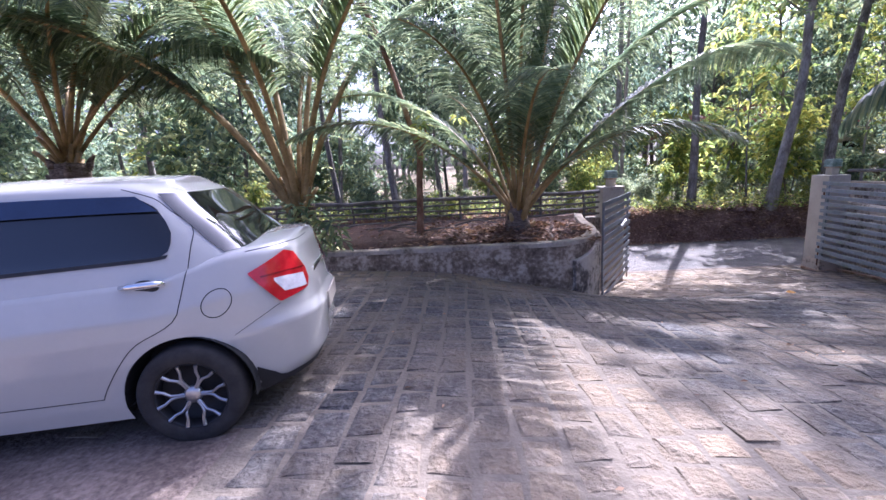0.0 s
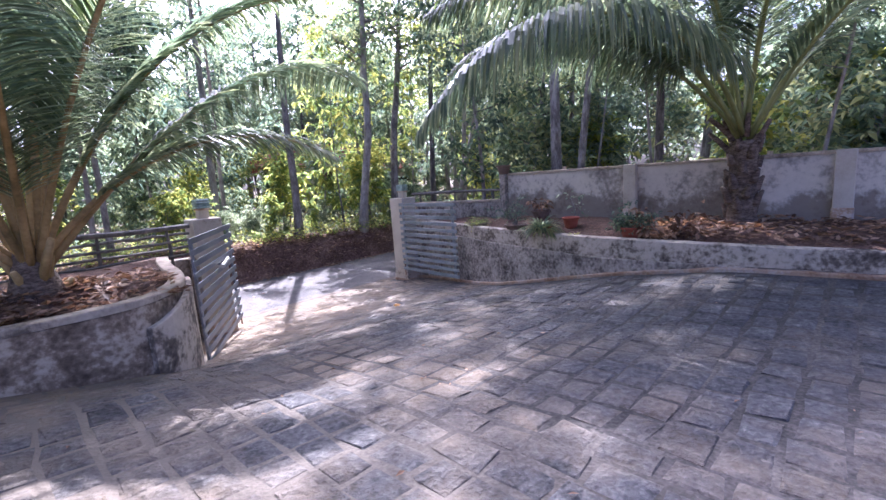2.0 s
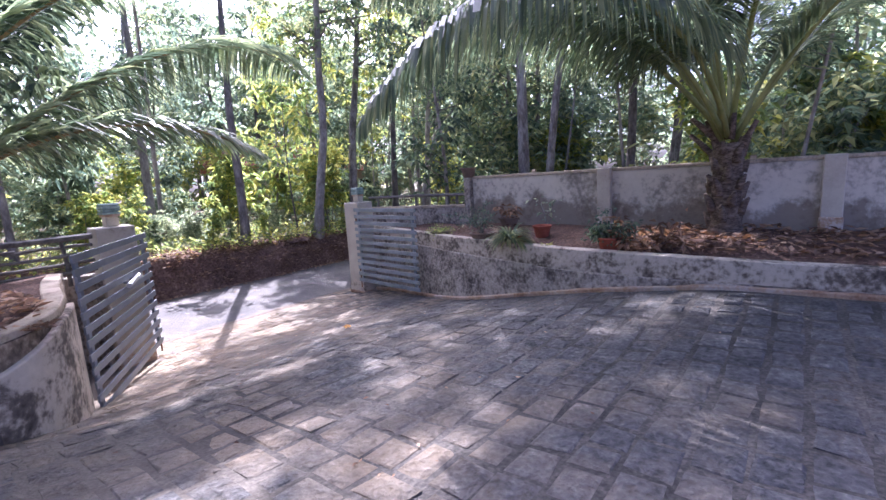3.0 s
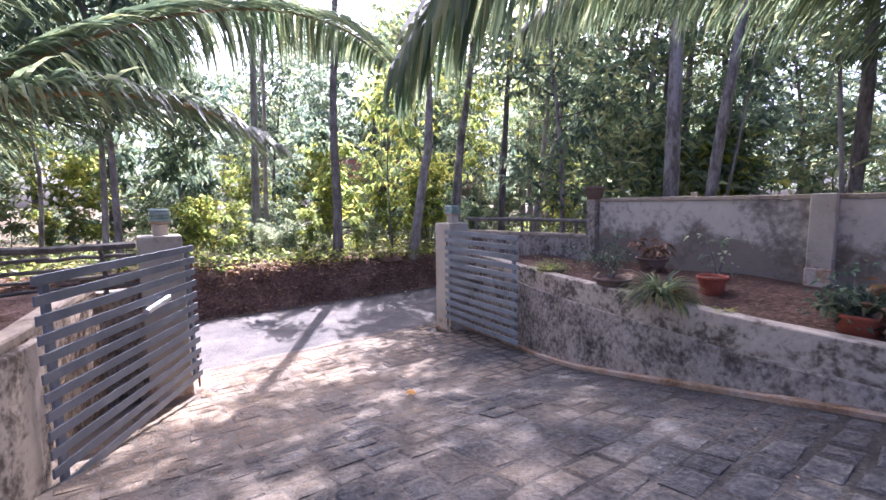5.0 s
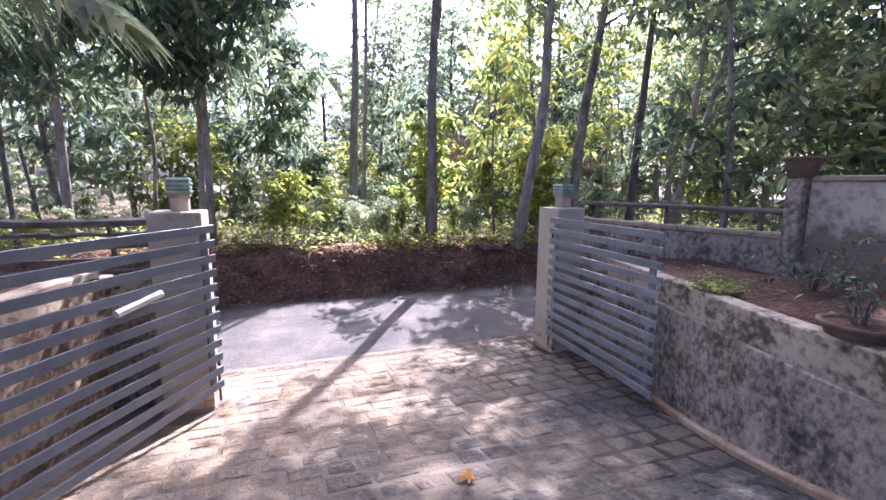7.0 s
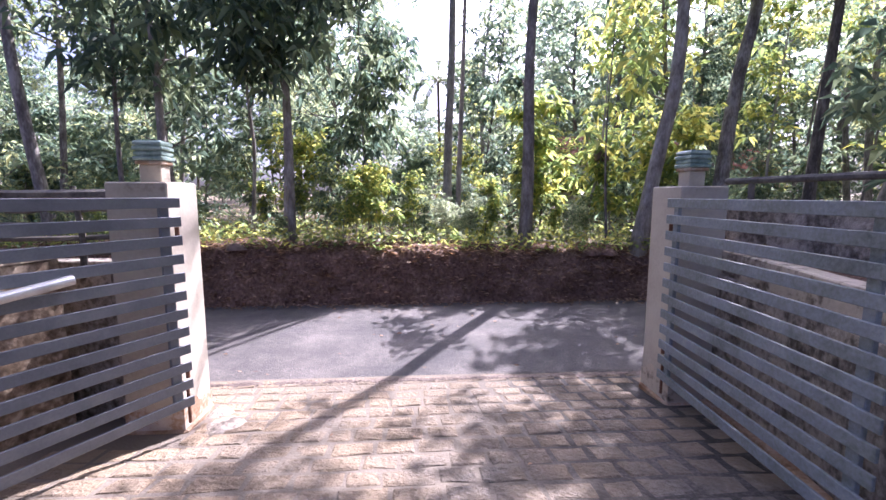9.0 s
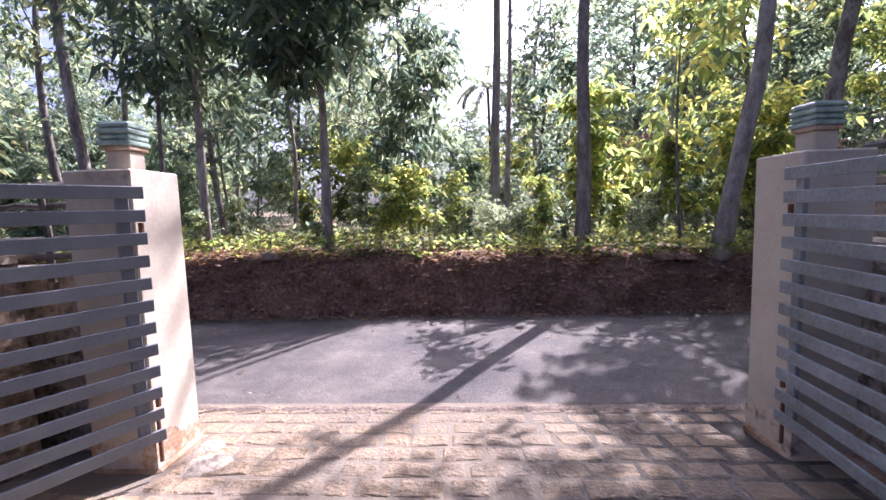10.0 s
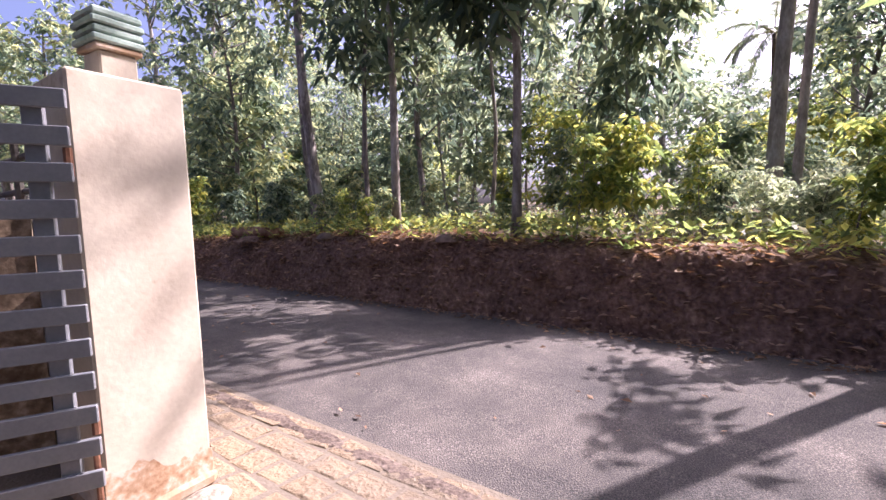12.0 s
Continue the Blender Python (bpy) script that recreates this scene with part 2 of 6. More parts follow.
PLINTH = surf("stained_plinth", [(0.3, (0.22, 0.12, 0.06)), (0.5, (0.40, 0.27, 0.17)), (0.7, (0.5, 0.42, 0.34))], 3.0, 0.9, 0.4, 30, contrast=0.4)
GATEP = surf("grey_gate_paint", [(0.25, (0.115, 0.123, 0.137)), (0.5, (0.178, 0.188, 0.205)), (0.75, (0.26, 0.262, 0.265))], 2.0, 0.42, 0.12, 60, spec=0.5, contrast=0.25)
GATE_MOSSY = surf("mossy_gate_paint", [(0.25, (0.13, 0.145, 0.135)), (0.45, (0.22, 0.235, 0.225)), (0.6, (0.27, 0.29, 0.305)), (0.8, (0.38, 0.385, 0.35))], 3.0, 0.6, 0.25, 40, spec=0.4, contrast=0.5, rug=0.7)
ALU = surf("dull_metal", [(0.3, (0.55, 0.54, 0.52)), (0.7, (0.75, 0.74, 0.72))], 6, 0.4, 0.05, 80, metal=0.6)
RUST = surf("rusty_steel", [(0.3, (0.10, 0.04, 0.02)), (0.7, (0.25, 0.12, 0.07))], 9, 0.85, 0.3, 60)
LAMPG = surf("green_glass_stack", [(0.3, (0.16, 0.24, 0.20)), (0.7, (0.42, 0.52, 0.46))], 8, 0.25, 0.05, 60, spec=0.6)
BAMBOO = surf("old_bamboo", [(0.3, (0.07, 0.062, 0.055)), (0.5, (0.15, 0.135, 0.115)), (0.75, (0.26, 0.23, 0.19))], 5, 0.75, 0.3, 40)
BARK = surf("grey_bark", [(0.3, (0.085, 0.074, 0.066)), (0.5, (0.19, 0.165, 0.148)), (0.66, (0.36, 0.33, 0.30))], 5, 0.92, 0.8, 26, stretch=(1, 1, 0.35), contrast=0.5, rand=0.25)
BARK_PALE = surf("pale_bark", [(0.3, (0.14, 0.12, 0.10)), (0.5, (0.27, 0.24, 0.21)), (0.7, (0.42, 0.39, 0.35))], 6, 0.9, 0.5, 26, stretch=(1, 1, 0.4), contrast=0.4, rand=0.2)
BARK_TAN = surf("tan_bark", [(0.3, (0.11, 0.055, 0.03)), (0.5, (0.25, 0.14, 0.08)), (0.7, (0.38, 0.25, 0.16))], 6, 0.9, 0.6, 30, stretch=(1, 1, 0.5), contrast=0.4)
PALM_BARK = surf("palm_bark", [(0.3, (0.055, 0.038, 0.028)), (0.5, (0.14, 0.10, 0.07)), (0.7, (0.25, 0.19, 0.14))], 6, 0.95, 0.9, 24, stretch=(1, 1, 2.5), contrast=0.6)
PETIOLE = surf("palm_petiole", [(0.3, (0.12, 0.09, 0.03)), (0.5, (0.30, 0.20, 0.07)), (0.7, (0.46, 0.32, 0.13))], 3, 0.6, 0.2, 30)
RACHIS = surf("palm_rachis", [(0.3, (0.13, 0.15, 0.04)), (0.7, (0.30, 0.30, 0.10))], 3, 0.5, 0.1, 30)
TERRACOTTA = surf("terracotta", [(0.3, (0.23, 0.055, 0.03)), (0.7, (0.42, 0.12, 0.065))], 5, 0.8, 0.2, 40)
CLAYGREY = surf("old_pot_cement", [(0.3, (0.10, 0.07, 0.055)), (0.7, (0.25, 0.18, 0.14))], 6, 0.9, 0.3, 40)
LEAF_DARK = leafy("leaf_dark", [(0.2, (0.034, 0.053, 0.040)), (0.5, (0.068, 0.095, 0.064)), (0.8, (0.135, 0.160, 0.090))])
LEAF_MID = leafy("leaf_mid", [(0.2, (0.050, 0.074, 0.050)), (0.5, (0.10, 0.134, 0.078)), (0.8, (0.200, 0.208, 0.098))])
LEAF_LIME = leafy("leaf_lime", [(0.2, (0.068, 0.098, 0.036)), (0.5, (0.135, 0.172, 0.048)), (0.8, (0.26, 0.25, 0.062))], 0.55)
# paler, bluer leaves: distance haze painted into the colour
LEAF_HAZE = leafy("leaf_haze", [(0.2, (0.074, 0.108, 0.078)), (0.5, (0.122, 0.160, 0.106)), (0.8, (0.19, 0.22, 0.125))], 0.45)
LEAF_PALM = leafy("leaf_palm", [(0.2, (0.048, 0.070, 0.042)), (0.5, (0.088, 0.116, 0.064)), (0.8, (0.165, 0.183, 0.095))], 0.48, 0.36)
LEAF_GREY = leafy("leaf_grey", [(0.2, (0.095, 0.123, 0.079)), (0.5, (0.178, 0.215, 0.139)), (0.8, (0.294, 0.317, 0.198))], 0.35)
LITTER = leafy("dry_leaves", [(0.2, (0.075, 0.046, 0.03)), (0.5, (0.18, 0.115, 0.076)), (0.8, (0.36, 0.255, 0.175))], 0.2, 0.7, (0.9, 0.7, 0.45))


# ---- mesh helpers ----
class Geo:
    """A mesh in the making."""

    def __init__(self):
        self.v, self.f, self.smooth = [], [], False

    def add(self, verts, faces):
        o = len(self.v)
        self.v += [tuple(p) for p in verts]
        self.f += [tuple(i + o for i in q) for q in faces]
        return self

    def box(self, c, size, m=None, ch=0.004):
        """A box with chamfered edges."""
        hx, hy, hz = (v / 2 for v in size)
        ch = min(ch, 0.45 * min(hx, hy, hz) * 2)
        P, idx = [], {}
        for sx in (-1, 1):
            for sy in (-1, 1):
                for sz in (-1, 1):
                    for ax in range(3):
                        p = [sx * hx, sy * hy, sz * hz]
                        for k in range(3):
                            if k != ax:
                                p[k] -= (sx, sy, sz)[k] * ch
                        idx[sx, sy, sz, ax] = len(P)
                        P.append(Vector(p))
        F = []
        for ax in range(3):
            a, b = [k for k in range(3) if k != ax]
            for s in (-1, 1):
                q = []
                for u, w in ((-1, -1), (1, -1), (1, 1), (-1, 1)):
                    k = [0, 0, 0]
                    k[ax], k[a], k[b] = s, u, w
                    q.append(idx[(*k, ax)])
                F.append(q)
            for u in (-1, 1):
                for w in (-1, 1):
                    k1, k2 = [0, 0, 0], [0, 0, 0]
                    k1[a], k1[b], k1[ax] = u, w, -1
                    k2[a], k2[b], k2[ax] = u, w, 1
                    F.append([idx[(*k1, a)], idx[(*k2, a)], idx[(*k2, b)], idx[(*k1, b)]])
        for sx in (-1, 1):
            for sy in (-1, 1):
                for sz in (-1, 1):
                    F.append([idx[sx, sy, sz, k] for k in range(3)])
        M = Matrix.Translation(c) @ (m or Matrix())
        return self.add([M @ p for p in P], F)

    def tube(self, pts, radii, sides=8, cap=True):
        """A tapered tube along a line of points."""
        pts = [Vector(p) for p in pts]
        V, F = [], []
        n = len(pts)
        for i, p in enumerate(pts):
            d = (pts[min(i + 1, n - 1)] - pts[max(i - 1, 0)]).normalized()
            a = d.cross(Vector((0.13, 0.97, 0.2)))
            a = (a if a.length > 0.1 else d.cross(Vector((1, 0, 0)))).normalized()
            b = d.cross(a)
            for k in range(sides):
                t = 2 * math.pi * k / sides
                V.append(p + (a * math.cos(t) + b * math.sin(t)) * radii[i])
        for i in range(n - 1):
            for k in range(sides):
                k2 = (k + 1) % sides
                F.append((i * sides + k, i * sides + k2, (i + 1) * sides + k2, (i + 1) * sides + k))
        if cap:
            F.append(tuple(range(sides))[::-1])
            F.append(tuple((n - 1) * sides + k for k in range(sides)))
        return self.add(V, F)

    def lathe(self, prof, c=(0, 0, 0), sides=24, m=None):
        """A turned shape: prof is (radius, height) from the bottom up."""
        M = Matrix.Translation(c) @ (m or Matrix())
        V, F = [], []
        for r, z in prof:
            for k in range(sides):
                t = 2 * math.pi * k / sides
                V.append(M @ Vector((r * math.cos(t), r * math.sin(t), z)))
        for i in range(len(prof) - 1):
            for k in range(sides):
                k2 = (k + 1) % sides
                F.append((i * sides + k, i * sides + k2, (i + 1) * sides + k2, (i + 1) * sides + k))
        return self.add(V, F)

    def leaf(self, p, d, up, length, width, fold=0.25, droop=0.15):
        """A leaf blade folded along its midrib."""
        d = d.normalized()
        s = d.cross(up)
        s = s.normalized() if s.length > 1e-3 else Vector((1, 0, 0))
        n = s.cross(d)
        tip = p + d * length - Vector((0, 0, droop * length))
        mid = p + d * length * 0.45
        o = len(self.v)
        self.v += [tuple(p), tuple(mid + s * width / 2 + n * fold * width), tuple(tip), tuple(mid - s * width / 2 + n * fold * width)]
        self.f += [(o, o + 1, o + 2), (o, o + 2, o + 3)]
        return self

    def sheet(self, nu, nv, fn):
        """A grid of nu by nv points; fn(i, j) gives each."""
        V = [fn(i, j) for j in range(nv) for i in range(nu)]
        F = [(j * nu + i, j * nu + i + 1, (j + 1) * nu + i + 1, (j + 1) * nu + i) for j in range(nv - 1) for i in range(nu - 1)]
        return self.add(V, F)

    def mesh(self, name, smooth=False):
        me = bpy.data.meshes.new(name)
        me.from_pydata(self.v, [], self.f)
        if smooth or self.smooth:
            me.shade_smooth()
        return me


def part(name, g, material, parent=None, label="", smooth=False, at=None):
    """One mesh object, under a thing where parent is given."""
    me = g if isinstance(g, bpy.types.Mesh) else g.mesh(name, smooth)
    if not me.materials:
        me.materials.append(material)
    ob = new(name, me)
    if me.materials[0] != material:
        ob.material_slots[0].link, ob.material_slots[0].material = "OBJECT", material
    if parent:
        ob.parent = parent
    if at is not None:
        ob.matrix_basis = at
    if label:
        ob["label"] = label
    return ob


def thing(name, at, label, category, group="", kind=""):
    ob = new(name)
    ob.matrix_basis = at
    return tagged(ob, label, category, group, kind)


def nz(x, y, z=0.0, s=1.0):
    return noise.noise((x * s, y * s, z * s))


# ---- levels of the ground ----
LEVEL_X = [-4.0, 0.0, 2.6, 5.2, 7.8]
LEVEL_Y = [-3.0, 2.0, 3.6, 5.2, 6.1, 6.9, 8.7, 9.5, 10.5]
LEVELS = [
    [0.10, 0.08, 0.06, 0.15, 0.20, -0.1, -1.0, -1.25, -1.44],
    [0.13, 0.10, 0.0, 0.02, -0.07, -0.4, -1.0, -1.25, -1.44],
    [0.00, -0.08, -0.19, -0.40, -0.68, -0.9, -1.2, -1.3, -1.44],
    [-0.12, -0.20, -0.34, -0.53, -0.76, -0.95, -1.25, -1.32, -1.44],
    [0.03, -0.14, -0.40, -0.76, -0.95, -1.06, -1.24, -1.32, -1.44],
]
_gx, _gy = np.linspace(-6, 10, 65), np.linspace(-5, 11.4, 83)
_cols = np.array([np.interp(_gy, LEVEL_Y, r) for r in LEVELS])
_grid = np.array([[np.interp(x, LEVEL_X, _cols[:, j]) for j in range(83)] for x in _gx])
for _ in range(2):
    p = np.pad(_grid, 1, mode="edge")
    _grid = (p[1:-1, 1:-1] * 2 + p[:-2, 1:-1] + p[2:, 1:-1] + p[1:-1, :-2] + p[1:-1, 2:]) / 6
ROAD_Z, ROAD_Y0, ROAD_Y1 = -1.45, 10.5, 14.12


def G(x, y):
    """The drive's height."""
    u = min(max((x + 6) / 0.25, 0), 63.999)
    v = min(max((y + 5) / 0.2, 0), 81.999)
    i, j = int(u), int(v)
    u, v = u - i, v - j
    return float((_grid[i, j] * (1 - u) + _grid[i + 1, j] * u) * (1 - v) + (_grid[i, j + 1] * (1 - u) + _grid[i + 1, j + 1] * u) * v)


def bank_top(x):
    return -0.30 - 0.02 * max(min(x, 14), 0) + 0.035 * max(min(x, 0), -12) + 0.06 * nz(x, 3.1, 0, 0.7)


def terrain(x, y):
    """The height of the land outside the drive."""
    if y < 10.6:
        if x > 9.9:
            return 0.15 + 0.1 * nz(x, y, 0, 0.3) - (0 if y < 8 else 0.6 * (y - 8))
        return G(x, y) - 0.05
    if y < 14.9:
        return ROAD_Z - 0.06
    return bank_top(x) - 0.05 + 0.25 * nz(x, y, 2.0, 0.12) * min(1, (y - 14.9) / 5) + 0.03 * min(60, max(0, y - 20))


# ---- setting ----
def axis(lo, hi, step, far):
    a = list(np.arange(lo, hi + 1e-6, step))
    out, d = [], step
    while a[-1] + sum(out[-1:]) < far and len(out) < 40:
        d *= 1.5
        a.append(a[-1] + d)
        if a[-1] > far:
            break
    d = step
    while a[0] > -far:
        d *= 1.5
        a.insert(0, a[0] - d)
    return a


gx, gy = axis(-14, 24, 0.5, 600), axis(-8, 30, 0.5, 600)
ground = part("ground", Geo().sheet(len(gx), len(gy), lambda i, j: (gx[i], gy[j], terrain(gx[i], gy[j]))), FOREST_FLOOR, smooth=True)
tagged(ground, "brown woodland ground under trees and drive", "ground", kind="structure")

drive = part("drive_bed", Geo().sheet(64, 78, lambda i, j: (-4.5 + i * 0.21, -4.5 + j * 15.1 / 77, G(-4.5 + i * 0.21, -4.5 + j * 15.1 / 77) - 0.003)), JOINT, smooth=True)
tagged(drive, "sandy joint bed under the stone paving", "pavement", kind="structure")

dirt = part("dirt_yard", Geo().sheet(40, 60, lambda i, j: (-4.6 + i * 0.092, -4.4 + j * 0.102, G(-4.6 + i * 0.092, -4.4 + j * 0.102) + 0.004 + 0.012 * nz(i * 0.4, j * 0.4))), DIRT, smooth=True)
tagged(dirt, "packed brown dirt beside the paving", "ground", kind="structure")
edge = part("road_edge", Geo().sheet(160, 4, lambda i, j: (2.2 + i * 0.043, 10.38 + j * 0.05 + 0.05 * nz(i * 0.16, j * 0.5, 2.0), max(G(2.2 + i * 0.043, 10.36 + j * 0.06), ROAD_Z) + (0.002, 0.014, 0.012, -0.03)[j] + 0.012 * nz(i * 0.7, j * 3.0))), DIRT)
tagged(edge, "rough cement strip between paving and asphalt", "kerb", kind="structure")
road = part("road", Geo().sheet(221, 11, lambda i, j: (-60 + i * 0.6, ROAD_Y0 + j * (ROAD_Y1 + 0.12 - ROAD_Y0) / 10 + (0.05 * nz(i * 0.6, j, 5.0, 0.5) if j in (0, 10) else 0), ROAD_Z + 0.03 * math.sin(math.pi * j / 10))), ASPHALT, smooth=True)
tagged(road, "grey asphalt lane with fine stone grain", "road", kind="structure")


def bank_point(i, j):
    x = -60 + i * 0.16
    s = j / 19
    prof = ((0, -1.5), (0.03, -1.4), (0.16, -1.1), (0.3, -0.7), (0.42, -0.35), (0.62, -0.02), (1.0, 0.06), (1.9, 0.03))
    k = s * (len(prof) - 1)
    a = min(int(k), len(prof) - 2)
    f = k - a
    y = prof[a][0] * (1 - f) + prof[a + 1][0] * f
    h = prof[a][1] * (1 - f) + prof[a + 1][1] * f
    top = bank_top(x)
    z = top + h * (top - ROAD_Z) / 1.15 if h < 0 else top + h
    r = 0.16 * nz(x, s * 3, 1.0, 1.1) + 0.07 * nz(x, s * 4, 7.0, 4.0)
    return (x, ROAD_Y1 + 0.05 + y + r * min(1, s * 4), max(z, ROAD_Z - 0.06) + 0.08 * nz(x, y, 4.0, 2.6) * min(1, s * 3))


clods = Geo()
_q = random.Random(77)
for _ in range(900):
    x, y, z = bank_point(_q.uniform(230, 560), 2 + 13 * _q.random())
    a = 0.015 + 0.05 * _q.random() ** 2
    clods.box((x, y - 0.01, z), (a * 2.2, a * 1.8, a * 1.6), pose(0, 0, 0, _q.uniform(0, 90), _q.uniform(0, 90), _q.uniform(0, 90)), ch=a * 0.45)
bank = part("earth_bank", Geo().sheet(751, 20, bank_point), EARTH, smooth=True)
tagged(part("clod", clods, EARTH, bank, "lumps of red earth and stones"), kind="stuff")
tagged(bank, "cut bank of reddish brown earth beside the lane", "bank", kind="structure")


# ---- planter walls ----
def path_pts(pts, step=0.12):
    """A smooth line through plan points."""
    P = [Vector(p) for p in pts]
    out = []
    for i in range(len(P) - 1):
        p0, p1, p2, p3 = P[max(i - 1, 0)], P[i], P[i + 1], P[min(i + 2, len(P) - 1)]
        n = max(2, int((p2 - p1).length / step))
        for k in range(n):
            t = k / n
            out.append(0.5 * ((2 * p1) + (p2 - p0) * t + (2 * p0 - 5 * p1 + 4 * p2 - p3) * t * t + (3 * p1 - p0 - 3 * p2 + p3) * t ** 3))
    return out + [P[-1]]


def run_wall(name, line, inner, outer, bottom, top, material, parent=None, rough=0.008):
    """A wall along a plan line, from inner to outer offset (to its right), with bottom(p) and top(p) levels and rounded arrises."""
    g = Geo()
    n = len(line)
    rows = []
    for i, p in enumerate(line):
        d = (line[min(i + 1, n - 1)] - line[max(i - 1, 0)]).normalized()
        s = Vector((d.y, -d.x))
        zb, zt = bottom(p), top(p)
        ch = 0.012
        ring = []
        for off, z in ((outer, zb), (outer, zb + (zt - zb) * 0.33), (outer, zb + (zt - zb) * 0.66), (outer, zt - ch), (outer - ch, zt), (inner + ch, zt), (inner, zt - ch), (inner, zb)):
            w = rough * nz(p.x * 5, p.y * 5, z * 5)
            ring.append((p.x + s.x * (off + w), p.y + s.y * (off + w), z + (w if z == zt else 0)))
        rows.append(ring)
    k = len(rows[0])
    V = [v for r in rows for v in r]
    F = [(i * k + j, i * k + j + 1, (i + 1) * k + j + 1, (i + 1) * k + j) for i in range(n - 1) for j in range(k - 1)]
    F += [tuple(range(k))[::-1], tuple((n - 1) * k + j for j in range(k))]
    return part(name, g.add(V, F), material, parent)


LEFT_LINE = path_pts([(-9, 5.95), (-5, 5.86), (-2, 5.8), (0, 5.78), (1.3, 5.76), (1.95, 5.85), (2.42, 6.35), (2.66, 7.1), (2.76, 7.9), (2.86, 8.6), (3.0, 9.2)])
planter_l = tagged(thing("planter_wall", pose(0, 0, 0), "curved retaining wall with mouldy whitewashed plaster", "retaining wall", kind="structure"))
run_wall("wall_body", LEFT_LINE, -0.16, 0.0, lambda p: G(p.x, p.y) - 0.15, lambda p: 0.265, MOULD_BROWN, planter_l)
run_wall("coping", LEFT_LINE, -0.17, 0.006, lambda p: 0.266, lambda p: 0.335 + 0.006 * nz(p.x, p.y, 0, 3), COPING, planter_l)
LEFT_OUT = [p for p in LEFT_LINE if p.x > 1.93 and p.y < 7.3]
run_wall("outer_ledge", LEFT_OUT, 0.008, 0.075, lambda p: G(p.x, p.y) - 0.15, lambda p: min(0.25, 0.04 + 0.33 * (p.y - 5.86)), MOULD, planter_l)

RIGHT_LINE = path_pts([(9.0, 9.85), (8.8, 8.6), (8.48, 7.4), (8.2, 6.3), (7.98, 4.9), (7.84, 4.0), (7.76, 3.0), (7.72, 1.5), (7.72, 0), (7.74, -2), (7.8, -5)])
planter_r = thing("planter_wall", pose(0, 0, 0), "long retaining wall with black mould and flaking whitewash", "retaining wall", kind="structure")
step_z = lambda p: -0.14 + 0.03 * (p.y - 4) if p.y > 4 else -0.14 + 0.10 * (4 - p.y) / 4
run_wall("lower_wall", RIGHT_LINE, -0.16, 0.04, lambda p: G(p.x - 0.1, p.y) - 0.15, lambda p: min(step_z(p), 0.12), MOULD_DARK, planter_r, rough=0.02)
run_wall("upper_band", RIGHT_LINE, -0.16, 0.015, lambda p: min(step_z(p), 0.12) + 0.001, lambda p: 0.19 + 0.012 * max(0, p.y - 4), MOULD_CREAM, planter_r)
run_wall("foot_plinth", RIGHT_LINE, 0.042, 0.12, lambda p: G(p.x - 0.1, p.y) - 0.12, lambda p: G(p.x - 0.1, p.y) + 0.05, PLINTH, planter_r, rough=0.015)


# ---- planting beds ----
def bed(name, line_x, y0, y1, nx, ny, z, label):
    g = Geo().sheet(nx, ny, lambda i, j: (lambda y: (lambda a, b: (a + (b - a) * i / (nx - 1), y, z(a + (b - a) * i / (nx - 1), y)))(*line_x(y)))(y0 + (y1 - y0) * j / (ny - 1)))
    return tagged(part(name, g, SOIL, smooth=True), label, "soil", kind="structure")


def left_edge(y):
    pts = [p for p in LEFT_LINE if p.y >= 5.9 and p.x > 1.5]
    return -9.0, float(np.interp(y, [p.y for p in pts], [p.x for p in pts])) - 0.13


def left_z(x, y):
    return 0.24 + 0.05 * nz(x, y, 0, 1.2) + 0.06 * (y > 6.6) + 0.12 * math.exp(-((x - 1.26) ** 2 + (y - 6.85) ** 2) / 0.5)


def right_edge(y):
    pts = sorted([(p.y, p.x) for p in RIGHT_LINE])
    return float(np.interp(y, [p[0] for p in pts], [p[1] for p in pts])) + 0.12, 9.9 - max(0, y - 7.1) * 0.2


def right_z(x, y):
    e = right_edge(y)[0]
    return 0.13 + 0.14 * min(1, (x - e) / 0.8) + 0.05 * nz(x, y, 0, 1.3)


bed("bed_soil", left_edge, 5.88, 9.42, 70, 30, left_z, "bare reddish garden soil behind the curved wall")
bed("bed_soil", right_edge, -5, 9.75, 14, 90, right_z, "reddish planting soil along the boundary wall")

# ---- boundary walls ----
wall_e = thing("boundary_wall", pose(0, 0, 0), "tall plastered compound wall, mould stained and peeling", "wall", kind="structure")
WALL_LINE = path_pts([(9.9, 7.05), (9.9, 4), (9.9, 0), (9.9, -5), (9.9, -8)], 0.2)
run_wall("wall_panel", WALL_LINE, -0.12, 0.0, lambda p: -0.3, lambda p: 1.27, WALLP, wall_e, rough=0.012)
run_wall("coping", WALL_LINE, -0.14, 0.02, lambda p: 1.271, lambda p: 1.325 + 0.01 * nz(p.y, 0, 0, 2), COPING, wall_e)
for y in (4.08, 0.98, -2.1, -5.2):
    pil = part("pilaster", Geo().box((9.85, y, 0.5), (0.14, 0.24, 1.66), ch=0.012), POSTW, wall_e, "pale pilaster with an orange stained foot")
    part("foot", Geo().box((9.843, y, 0.18), (0.15, 0.26, 0.6 + 0.03 * math.sin(y * 3)), ch=0.02), ORANGE, pil, "orange damp-stained foot")
part("end_pier", Geo().box((9.88, 7.14, 0.45), (0.2, 0.16, 1.7), ch=0.012), MOULD_DARK, wall_e, "dark weathered end pier")
wall_low = thing("boundary_wall", pose(0, 0, 0), "low weathered front wall behind the gate", "wall", kind="structure")
LOW_LINE = path_pts([(9.22, 9.9), (9.5, 8.6), (9.86, 7.25)], 0.15)
